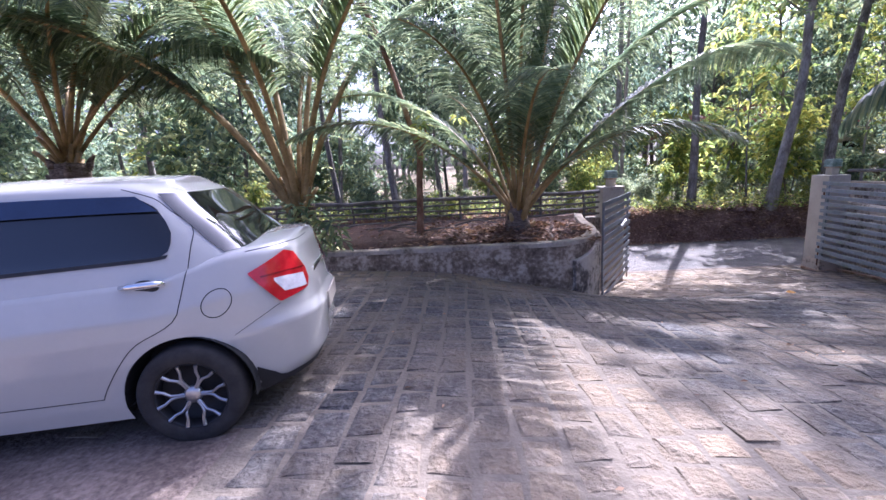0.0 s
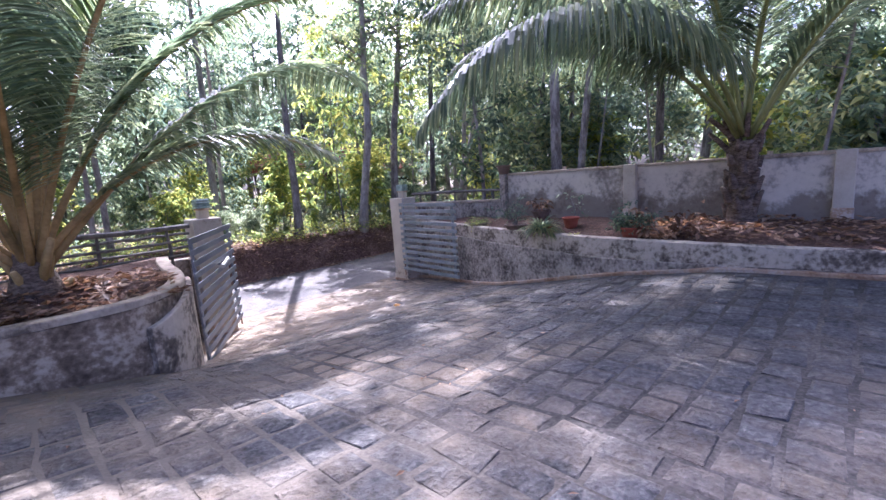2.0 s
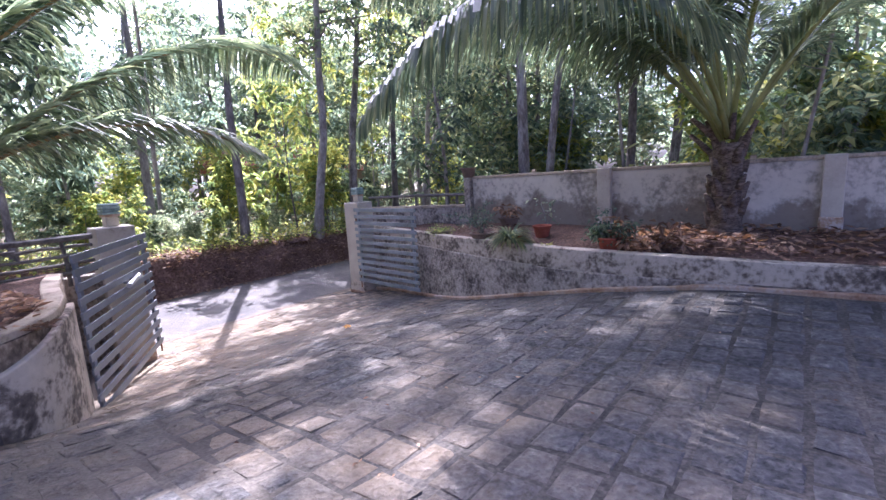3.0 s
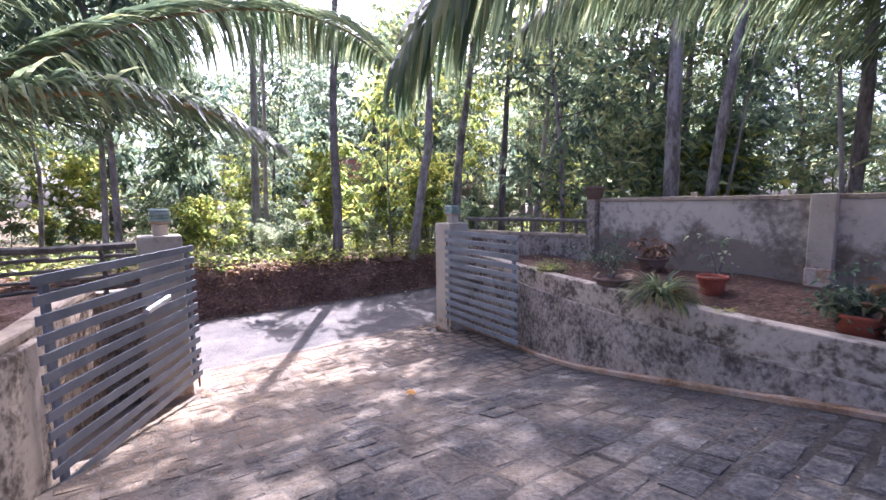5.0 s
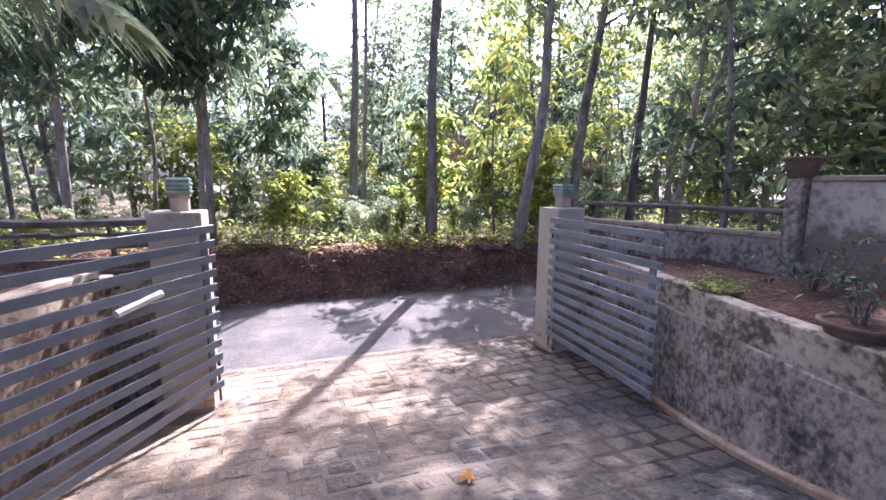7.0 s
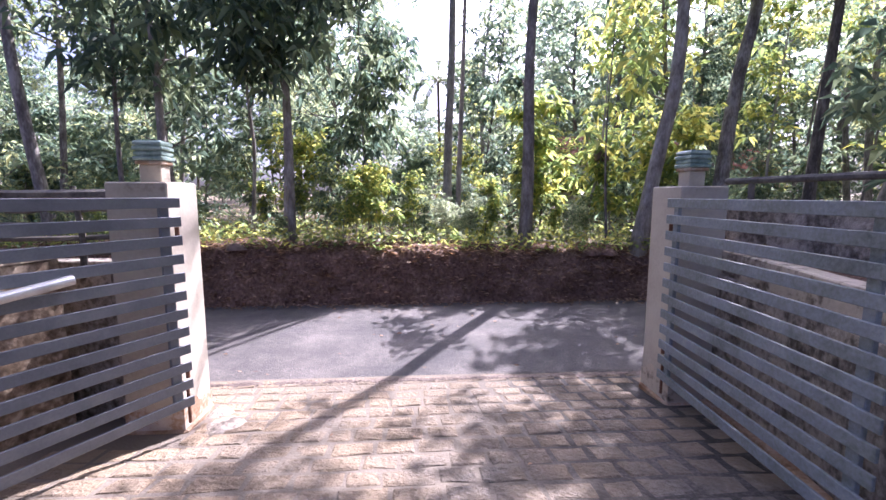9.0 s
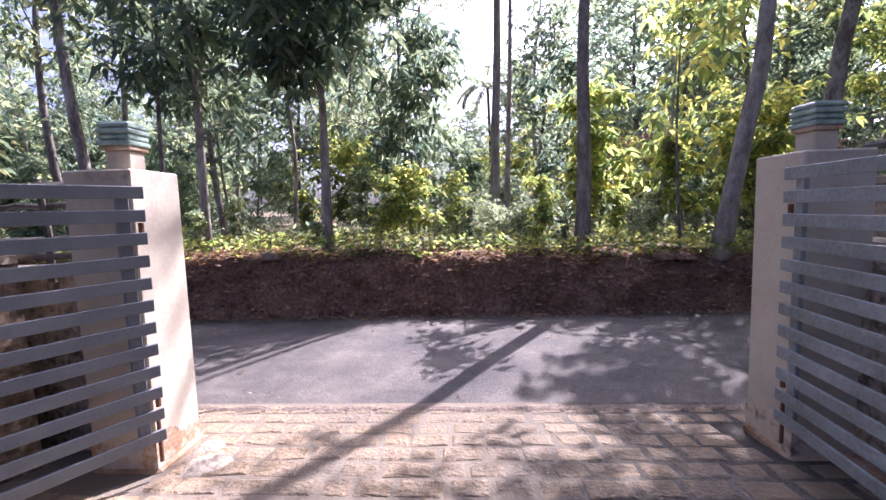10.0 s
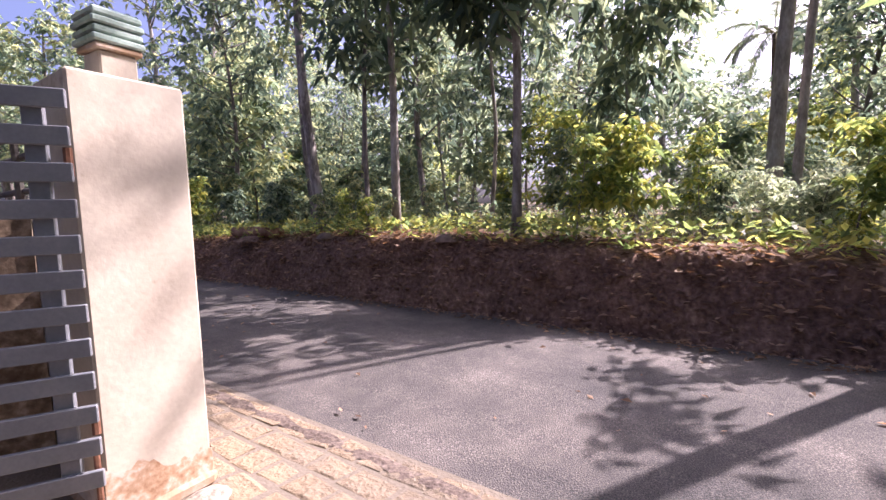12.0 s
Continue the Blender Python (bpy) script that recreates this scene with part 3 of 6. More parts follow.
run_wall("wall_panel", LOW_LINE, -0.14, 0.0, lambda p: -1.4, lambda p: 0.64, MOULD_DARK, wall_low, rough=0.02)
run_wall("coping", LOW_LINE, -0.15, 0.015, lambda p: 0.641, lambda p: 0.70, COPING, wall_low)
part("top_rail", Geo().tube([(9.28, 9.9, 0.93), (9.55, 8.6, 0.94), (9.9, 7.2, 0.93)], [0.035] * 3), BAMBOO, wall_low, "grey-green wooden top rail")
for q in (0.1, 0.5, 0.9):
    part("rail_post", Geo().tube([(9.28 + 0.62 * q, 9.9 - 2.7 * q, 0.68), (9.28 + 0.62 * q, 9.9 - 2.7 * q, 0.93)], [0.03, 0.03]), BAMBOO, wall_low)
front_l = thing("boundary_wall", pose(0, 0, 0), "low earth-stained retaining wall under the bamboo fence", "wall", kind="structure")
run_wall("wall_panel", path_pts([(-30, 9.5), (0, 9.5), (3.42, 9.5)], 0.4), -0.2, 0.0, lambda p: -1.6, lambda p: 0.2, MOULD_DARK, front_l, rough=0.03)


# ---- gate posts, lamps, gates ----
def gate_post(x0, x1, y0, y1, top, label, stain):
    t = thing("gate_post", pose((x0 + x1) / 2, (y0 + y1) / 2, G(x0, y0) - 0.1), label, "gate post", "posts of the gate")
    h = top - G(x0, y0) + 0.1
    part("shaft", Geo().box((0, 0, h / 2), (x1 - x0, y1 - y0, h), ch=0.012), POSTW, t)
    part("foot", Geo().box((0, 0, 0.08), (x1 - x0 + 0.05, y1 - y0 + 0.05, 0.1), ch=0.03), PLINTH, t, "rough brown mortar foot")
    ring, hx, hy = [], (x1 - x0) / 2 + 0.004, (y1 - y0) / 2 + 0.004
    for a, b in (((-hx, -hy), (hx, -hy)), ((hx, -hy), (hx, hy)), ((hx, hy), (-hx, hy)), ((-hx, hy), (-hx, -hy))):
        ring += [(a[0] + (b[0] - a[0]) * q / 24, a[1] + (b[1] - a[1]) * q / 24) for q in range(24)]
    n = len(ring)
    V = [(px, py, 0.1) for px, py in ring] + [(px, py, 0.30 + 0.16 * nz(px, py, x0, 5.0) + 0.05 * nz(px, py, 3.0, 18.0)) for px, py in ring]
    part("damp_stain", Geo().add(V, [(k, (k + 1) % n, n + (k + 1) % n, n + k) for k in range(n)]), stain, t, "flaking damp-stained plaster near the ground")
    return t


def post_lamp(x, y, z):
    t = thing("post_lamp", pose(x, y, z, 0, 0, 4), "small post lamp of stacked greenish glass slabs", "lamp", "lamps on the gate posts")
    part("pedestal", Geo().box((0, 0, 0.075), (0.17, 0.17, 0.15), ch=0.008), POSTW, t, "whitewashed cement pedestal")
    part("collar", Geo().box((0, 0, 0.166), (0.21, 0.21, 0.03), ch=0.006), PLINTH, t)
    for k in range(4):
        part("slab", Geo().box((0, 0, 0.2 + 0.042 * k), (0.235 - 0.012 * (k % 2), 0.235 - 0.012 * (k % 2), 0.034), ch=0.008), LAMPG, t)
        part("spacer", Geo().box((0, 0, 0.2212 + 0.042 * k), (0.19, 0.19, 0.0077), ch=0.002), LAMPG, t)
    return t


gate_post(3.44, 3.925, 9.156, 9.655, 0.893, "square white-painted gate post with brown stained foot", ORANGE)
gate_post(8.465, 8.94, 9.41, 9.91, 0.872, "square white-painted gate post with mould near the ground", MOULD)
post_lamp(3.70, 9.42, 0.893)
post_lamp(8.72, 9.66, 0.872)


def gate_leaf(hinge, end, z0, z1, label, bolt, paint):
    """A leaf of flat slats on two uprights, from its hinge to its free end."""
    h, e = Vector(hinge), Vector(end)
    L = (e - h).length
    ang = math.degrees(math.atan2(e.y - h.y, e.x - h.x))
    t = thing("gate", pose(h.x, h.y, 0, 0, 0, ang), label, "gate", "leaves of the driveway gate")
    n = 12
    pitch = (z1 - z0 - 0.082) / (n - 1)
    for k in range(n):
        part("slat", Geo().box((L / 2, 0.028 if bolt else -0.028, z0 + 0.041 + k * pitch), (L, 0.022, 0.082), ch=0.004), paint, t)
    for x in (0.12, L - 0.14):
        part("upright", Geo().box((x, 0, (z0 + z1) / 2), (0.075, 0.034, z1 - z0 - 0.02), ch=0.005), paint, t)
    for z in (z0 + 0.3, z1 - 0.3):
        part("hinge", Geo().tube([(0.02, 0, z - 0.06), (0.02, 0, z + 0.06)], [0.018, 0.018]), RUST, t)
    part("drop_rod", Geo().tube([(0.03, 0, z0 - 0.16), (0.03, 0, z0 + 0.18)], [0.014, 0.014]), RUST, t, "rusty pivot rod")
    if bolt:
        part("handle", Geo().tube([(1.22, 0.085 * bolt, 0.17), (0.78, 0.085 * bolt, 0.23)], [0.034, 0.034], 14), ALU, t, "pale tube handle")
        for x in (1.12, 0.88):
            part("bracket", Geo().box((x, 0.045 * bolt, 0.2), (0.03, 0.09, 0.03)), GATEP, t)
    return t


gate_leaf((4.01, 9.14), (2.74, 7.0), -1.0, 0.765, "grey slatted steel gate leaf standing open", 1, GATEP)
gate_leaf((8.34, 9.36), (8.22, 7.28), -0.985, 0.755, "grey slatted steel gate leaf, weathered, standing open", 0, GATE_MOSSY)


# ---- bamboo fence ----
def bamboo_fence():
    t = thing("fence", pose(0, 0, 0), "weathered bamboo rail fence along the front", "fence")
    r = random.Random(3)
    x = -13.0
    while x < 3.3:
        part("post", Geo().tube([(x, 9.35, 0.1), (x + r.uniform(-0.02, 0.02), 9.36, 0.45), (x + r.uniform(-0.04, 0.04), 9.35, 0.86)], [0.028, 0.026, 0.022]), BAMBOO, t)
        x += r.uniform(0.75, 1.0)
    for k, z in enumerate((0.30, 0.42, 0.54, 0.66, 0.80)):
        a = -13.0
        while a < 3.2:
            b = min(a + r.uniform(2.6, 3.6), 3.42)
            pts = [(a + (b - a) * q / 5, 9.35 + (0.035 if k % 2 else -0.035), z + r.uniform(-0.02, 0.02)) for q in range(6)]
            part("rail", Geo().tube(pts, [0.024 + 0.02 * (k == 4)] * 6, 7), BAMBOO, t)
            a = b - 0.12
    return t


bamboo_fence()


# ---- palms ----
def frond_line(base, az, rise, length, sag, n=22, twist=0.0):
    """The midrib of a frond: it leaves at rise degrees and bends down by sag degrees along its length."""
    p = Vector(base)
    pts = [p.copy()]
    for i in range(n):
        s = (i + 0.5) / n
        e = radians(rise - sag * s ** 1.5)
        a = radians(az + twist * s)
        p = p + Vector((math.sin(a) * math.cos(e), math.cos(a) * math.cos(e), math.sin(e))) * (length / n)
        pts.append(p.copy())
    return pts


def frond(parent, base, az, rise, length, sag, seed, bare=0.22, leaflet=0.85, hang=0.65, petiole=PETIOLE, twist=0.0, thick=0.035):
    r = random.Random(seed)
    pts = frond_line(base, az, rise, length, sag, twist=twist)
    n = len(pts) - 1
    f = part("frond", Geo().tube(pts, [thick * (1 - 0.86 * i / n) + 0.004 for i in range(n + 1)], 6), petiole, parent, smooth=True)
    g = Geo()
    count = int(length * 46)
    for k in range(count):
        s = bare + (1 - bare) * (k + r.random()) / count
        x = s * n
        i = min(int(x), n - 1)
        p = pts[i].lerp(pts[i + 1], x - i)
        d = (pts[i + 1] - pts[i]).normalized()
        side = d.cross(Vector((0, 0, 1))).normalized()
        L = leaflet * (math.sin(math.pi * min(1, 0.12 + 0.86 * s)) ** 0.6) * r.uniform(0.82, 1.08)
        for sg in (-1, 1):
            dirn = (d * r.uniform(0.55, 0.8) + side * sg * r.uniform(0.75, 1.0) + Vector((0, 0, r.uniform(-0.05, 0.3)))).normalized()
            w = 0.031 * r.uniform(0.8, 1.15)
            h = hang * r.uniform(0.6, 1.4)
            q = p.copy()
            prev, rows = dirn, []
            for m in range(5):
                nrm = prev.cross(Vector((0, 0, 1))).normalized()
                ww = w * (0.55, 1.0, 0.95, 0.6, 0.06)[m] / 2
                rows += [tuple(q + nrm * ww), tuple(q - nrm * ww)]
                q = q + prev * (L / 4)
                prev = (prev + Vector((0, 0, -h * 0.42))).normalized()
            g.add(rows, [(2 * m, 2 * m + 1, 2 * m + 3, 2 * m + 2) for m in range(4)])
    tagged(part("foliage", g, LEAF_PALM, f, "long narrow green leaflets"), kind="stuff")
    return f


def palm(x, y, z, label, fronds, trunk=(), stumps=8, seed=1, rad=0.16, stalk=PETIOLE):
    t = thing("palm", pose(x, y, z), label, "palm tree", "coconut palms")
    r = random.Random(seed)
    crown = Vector((0, 0, 0.15))
    if trunk:
        pts = [Vector(q) for q in trunk]
        line, rr = [], []
        for i in range(13):
            u = i / 12 * (len(pts) - 1)
            a = min(int(u), len(pts) - 2)
            line.append(pts[a].lerp(pts[a + 1], u - a))
            rr.append(rad * (1.3 - 0.3 * min(1, i / 3)) * (1 + 0.05 * (i % 2)))
        part("trunk", Geo().tube(line, rr, 14), PALM_BARK, t, smooth=True)
        crown = pts[-1]
    else:
        part("trunk", Geo().lathe([(0.26, -0.15), (0.24, 0.05), (0.17, 0.3), (0.12, 0.5), (0.02, 0.6)], sides=14), PALM_BARK, t, "short fibrous stem base", smooth=True)
    if trunk and stumps:
        for k in range(26):
            a, z = 137.5 * k, crown.z * (0.12 + 0.85 * k / 25)
            c = pts[0].lerp(pts[-1], z / max(crown.z, 0.1))
            b = Vector((c.x + rad * 0.9 * math.sin(radians(a)), c.y + rad * 0.9 * math.cos(radians(a)), z))
            part("leaf_base", Geo().tube(frond_line(b, a, 72, r.uniform(0.14, 0.3), 20, 3), [0.07, 0.06, 0.045, 0.02], 6), PALM_BARK, t, "fibrous old leaf base", smooth=True)
    for k in range(stumps):
        a = r.uniform(0, 360)
        e = r.uniform(50, 80)
        b = crown + Vector((0.1 * math.sin(radians(a)), 0.1 * math.cos(radians(a)), r.uniform(-0.35, 0.1)))
        pts = frond_line(b, a, e, r.uniform(0.25, 0.6), 10, 3)
        part("frond_stub", Geo().tube(pts, [0.05, 0.045, 0.04, 0.03], 6), PALM_BARK if stalk is RACHIS else stalk, t, "dry cut leaf stalk", smooth=True)
    for k, (az, rise, length, sag, *o) in enumerate(fronds):
        kw = dict(zip(("twist", "hang", "leaflet", "bare", "thick"), o))
        b = crown + Vector((0.09 * math.sin(radians(az)), 0.09 * math.cos(radians(az)), r.uniform(0.0, 0.25)))
        frond(t, b, az, rise, length, sag, seed * 100 + k, petiole=stalk, **kw)
    return t


palm(1.26, 6.85, 0.36, "young coconut palm with arching green fronds in the bed",
     [(100, 52, 6.2, 66, -42, 1.2, 1.1), (100, 66, 4.6, 55), (20, 72, 4.6, 40), (-25, 62, 4.4, 60), (-70, 60, 4.6, 75), (-100, 52, 4.2, 80), (146, 66, 5.4, 38, 0, 0.5, 0.9), (172, 85, 6.2, 26, 0, 0.9, 1.0), (200, 80, 5.8, 40, 0, 0.9, 1.0), (122, 83, 6.6, 26, 0, 0.9, 1.0), (55, 78, 4.6, 25), (-150, 66, 4.0, 70), (110, 50, 3.6, 85), (-10, 82, 4.8, 20), (180, 58, 3.8, 75)], seed=2)
palm(-2.35, 6.6, 0.3, "coconut palm with thick orange-tan leaf stalks",
     [(-70, 72, 5.6, 50, 0, 0.7, 0.95, 0.4, 0.07), (-40, 78, 5.6, 35, 0, 0.7, 0.95, 0.42, 0.07), (-90, 62, 5.2, 75, 0, 0.9, 0.95, 0.35, 0.06), (20, 80, 5.4, 30, 0, 0.7, 0.9, 0.42, 0.06), (60, 72, 5.0, 55, 0, 0.8, 0.9, 0.4, 0.06),
      (-130, 64, 5.2, 80, 0, 0.9, 0.95, 0.35, 0.06), (120, 76, 5.0, 60, 0, 0.9, 0.9, 0.4, 0.06), (175, 68, 5.0, 80, 0, 0.9, 0.9, 0.36, 0.06), (-10, 66, 4.8, 60, 0, 0.8, 0.9, 0.36, 0.06), (-160, 74, 5.4, 60, 0, 0.8, 0.9, 0.4, 0.06)],
     trunk=[(0, 0, -0.1), (-0.04, 0, 0.35), (-0.08, 0, 0.6)], seed=3, stumps=14)
palm(-6.0, 6.3, 0.3, "coconut palm with a stout fibrous trunk and dark fronds",
     [(90, 62, 5.2, 85, 0, 1.0, 1.0), (60, 55, 5.0, 85, 0, 1.0, 1.0), (120, 58, 5.2, 90, 0, 1.0, 1.0), (150, 62, 5.2, 85, 0, 1.0, 1.0), (30, 68, 4.8, 60), (-30, 62, 4.6, 70), (-90, 60, 4.6, 80), (180, 56, 4.8, 90, 0, 1.0, 1.0), (75, 78, 5.2, 55, 0, 1.0, 1.0), (105, 42, 4.6, 75, 0, 1.0, 1.0), (100, 74, 5.4, 70, 0, 1.0, 1.0), (135, 46, 4.6, 80, 0, 1.0, 1.0), (165, 76, 5.2, 70, 0, 1.0, 1.0)],
     trunk=[(0, 0, -0.1), (-0.05, 0, 0.7), (-0.1, 0.05, 1.6)], seed=4, rad=0.26, stumps=10)
palm(9.33, 2.15, 0.22, "coconut palm with dark stem and a long drooping frond",
     [(-86, 40, 6.2, 98, 36, 1.6, 1.25), (-58, 54, 5.6, 84, 12, 1.5, 1.25), (-32, 52, 5.2, 88, 0, 1.5, 1.2), (-75, 70, 5.2, 80), (-20, 66, 5.2, 75), (10, 60, 4.8, 75), (40, 62, 4.6, 75), (80, 66, 4.6, 70), (120, 62, 4.6, 75), (-110, 66, 4.6, 75), (-150, 60, 4.6, 80), (165, 62, 4.6, 80), (-40, 80, 5.0, 40), (100, 80, 5.0, 30)],
     trunk=[(0, 0, -0.1), (0.02, 0, 0.7), (0.0, 0, 1.35)], seed=5, rad=0.19, stumps=12, stalk=RACHIS)


palm(7.7, 37.0, 0.1, "tall slender palm far off above the wood",
     [(a, 40 - 25 * (k % 3), 2.8, 85, 0, 0.8, 0.6) for k, a in enumerate(range(0, 360, 30))],
     trunk=[(0, 0, -0.2), (0.2, 0, 4), (0.1, 0, 8.6)], seed=8, rad=0.1, stumps=0, stalk=RACHIS)


# ---- trees ----
def limb_line(p, d, length, n, r, up=0.1):
    pts = [p.copy()]
    for i in range(n):
        d = (d + Vector((r.uniform(-0.2, 0.2), r.uniform(-0.2, 0.2), up))).normalized()
        p = p + d * (length / n)
        pts.append(p.copy())
    return pts


def clump(g, c, rad, n, r, size, droop=0.35, slim=0.36):
    """A loose spray round c: rosettes of leaves, each fanned out from the tip of its twig and hanging."""
    while n > 0:
        k = min(n, r.randint(5, 8))
        n -= k
        p = c + Vector((r.gauss(0, 1), r.gauss(0, 1), r.gauss(0, 0.8))) * rad * 0.55
        a0 = r.uniform(0, 6.283)
        for q in range(k):
            a = a0 + 6.283 * q / k + r.uniform(-0.3, 0.3)
            L = size * r.uniform(0.65, 1.25)
            d = Vector((math.cos(a), math.sin(a), r.uniform(-0.75, 0.45)))
            g.leaf(p + d * 0.04, d, Vector((r.uniform(-0.4, 0.4), r.uniform(-0.4, 0.4), 1)), L, L * slim, 0.2, droop * r.uniform(0.6, 1.6))


def tree_meshes(seed, height, rad, crown_from, spread, clumps, per, size, bend=0.3, fork=0.0, droop=0.35, slim=0.36, sides=9, lean=(0, 0), low=0.0, path=(), twig=4):
    """Trunk-with-limbs and crown meshes of one tree, standing at the origin."""
    r = random.Random(seed)
    wood, limbs, crown = Geo(), Geo(), Geo()
    n = 14
    ph = r.uniform(0, 6)
    spine = [Vector((bend * (math.sin(i / n * 4 + ph) - math.sin(ph)) * 0.5 + lean[0] * i / n * height, bend * (math.cos(i / n * 3 + ph) - math.cos(ph)) * 0.5 + lean[1] * i / n * height, height * i / n - (0.25 if i == 0 else 0))) for i in range(n + 1)]
    if path:
        line = path_pts([Vector(p) for p in path], 0.4)
        zs = [p.z for p in line]
        spine = [Vector((float(np.interp(height * i / n - 0.25 * (i == 0), zs, [p.x for p in line])), float(np.interp(height * i / n - 0.25 * (i == 0), zs, [p.y for p in line])), height * i / n - 0.25 * (i == 0))) for i in range(n + 1)]
    wood.tube(spine, [rad * (1.35 if i == 0 else 1.0) * (1 - 0.8 * i / n) for i in range(n + 1)], sides)
    ends = []
    if fork:
        k = int(fork * n)
        d = Vector((0.36, 0.55, 1)).normalized()
        pts = limb_line(spine[k], d, height * (1 - fork), 7, r, 0.1)
        limbs.tube(pts, [rad * (1 - 0.8 * fork) * (0.9 - 0.75 * i / 7) for i in range(8)], 7)
        ends += pts[3:]
    for i in range(clumps):
        s = crown_from + (1 - crown_from) * (i + r.random()) / clumps
        k = min(int(s * n), n - 1)
        p = spine[k].lerp(spine[k + 1], s * n - k)
        a = r.uniform(0, 2 * math.pi)
        reach = spread * (0.45 + 0.75 * math.sin(math.pi * min(1, 0.15 + 0.8 * (s - crown_from) / (1 - crown_from)))) * r.uniform(0.5, 1.1)
        pts = limb_line(p, Vector((math.cos(a), math.sin(a), r.uniform(0.1, 0.7))), reach, 4, r, 0.05)
        limbs.tube(pts, [max(0.006, rad * 0.3 * (1 - 0.85 * q / 4)) for q in range(5)], twig, cap=False)
        ends += pts[2:]
    for e in ends:
        clump(crown, e, spread * 0.42, per, r, size, droop, slim)
    if low:
        for _ in range(int(low)):
            s = r.uniform(0.12, crown_from)
            p = spine[int(s * n)]
            pts = limb_line(p, Vector((r.uniform(-1, 1), r.uniform(-1, 1), 0.4)), spread * 0.4, 3, r)
            limbs.tube(pts, [0.015, 0.012, 0.008, 0.005], 4, cap=False)
            clump(crown, pts[-1], spread * 0.25, per // 2, r, size, droop, slim)
    return wood.mesh("trunk", True), limbs.mesh("branch", True), crown.mesh("crown")


def plant_tree(name, meshes, bark, leaf, x, y, z, scale, turn, label, category, group=""):
    t = thing(name, pose(x, y, z, 0, 0, turn) @ Matrix.Scale(scale, 4), label, category, group)
    part("trunk", meshes[0], bark, t)
    tagged(part("branch", meshes[1], bark, t), kind="stuff")
    tagged(part("crown", meshes[2], leaf, t), kind="stuff")
    return t


TALL = [tree_meshes(11 + k, 14 + k, 0.15, 0.42, 2.3, 24, 26, 0.30, 0.8, low=3, slim=0.46) for k in range(3)]
LEAFY = [tree_meshes(31 + k, 8.5 + k, 0.10, 0.26, 2.1, 26, 24, 0.30, 0.6, droop=0.4, slim=0.46) for k in range(3)]
SLIM = [tree_meshes(51 + k, 9 + k, 0.055, 0.40, 1.0, 18, 22, 0.22, 0.6, slim=0.42) for k in range(3)]
SAPLING = [tree_meshes(71 + k, 2.6 + 0.6 * k, 0.028, 0.3, 0.7, 12, 15, 0.26, 0.25, droop=0.35, slim=0.5, sides=6) for k in range(3)]
SHRUB = [tree_meshes(81 + k, 3.0 + 0.7 * k, 0.04, 0.06, 1.5, 24, 22, 0.28, 0.3, droop=0.3, slim=0.5, sides=6, twig=3) for k in range(3)]
FARTREE = [tree_meshes(91 + k, 13 + 2 * k, 0.22, 0.25, 3.6, 28, 30, 0.50, 0.9, slim=0.45, sides=6, twig=3) for k in range(3)]

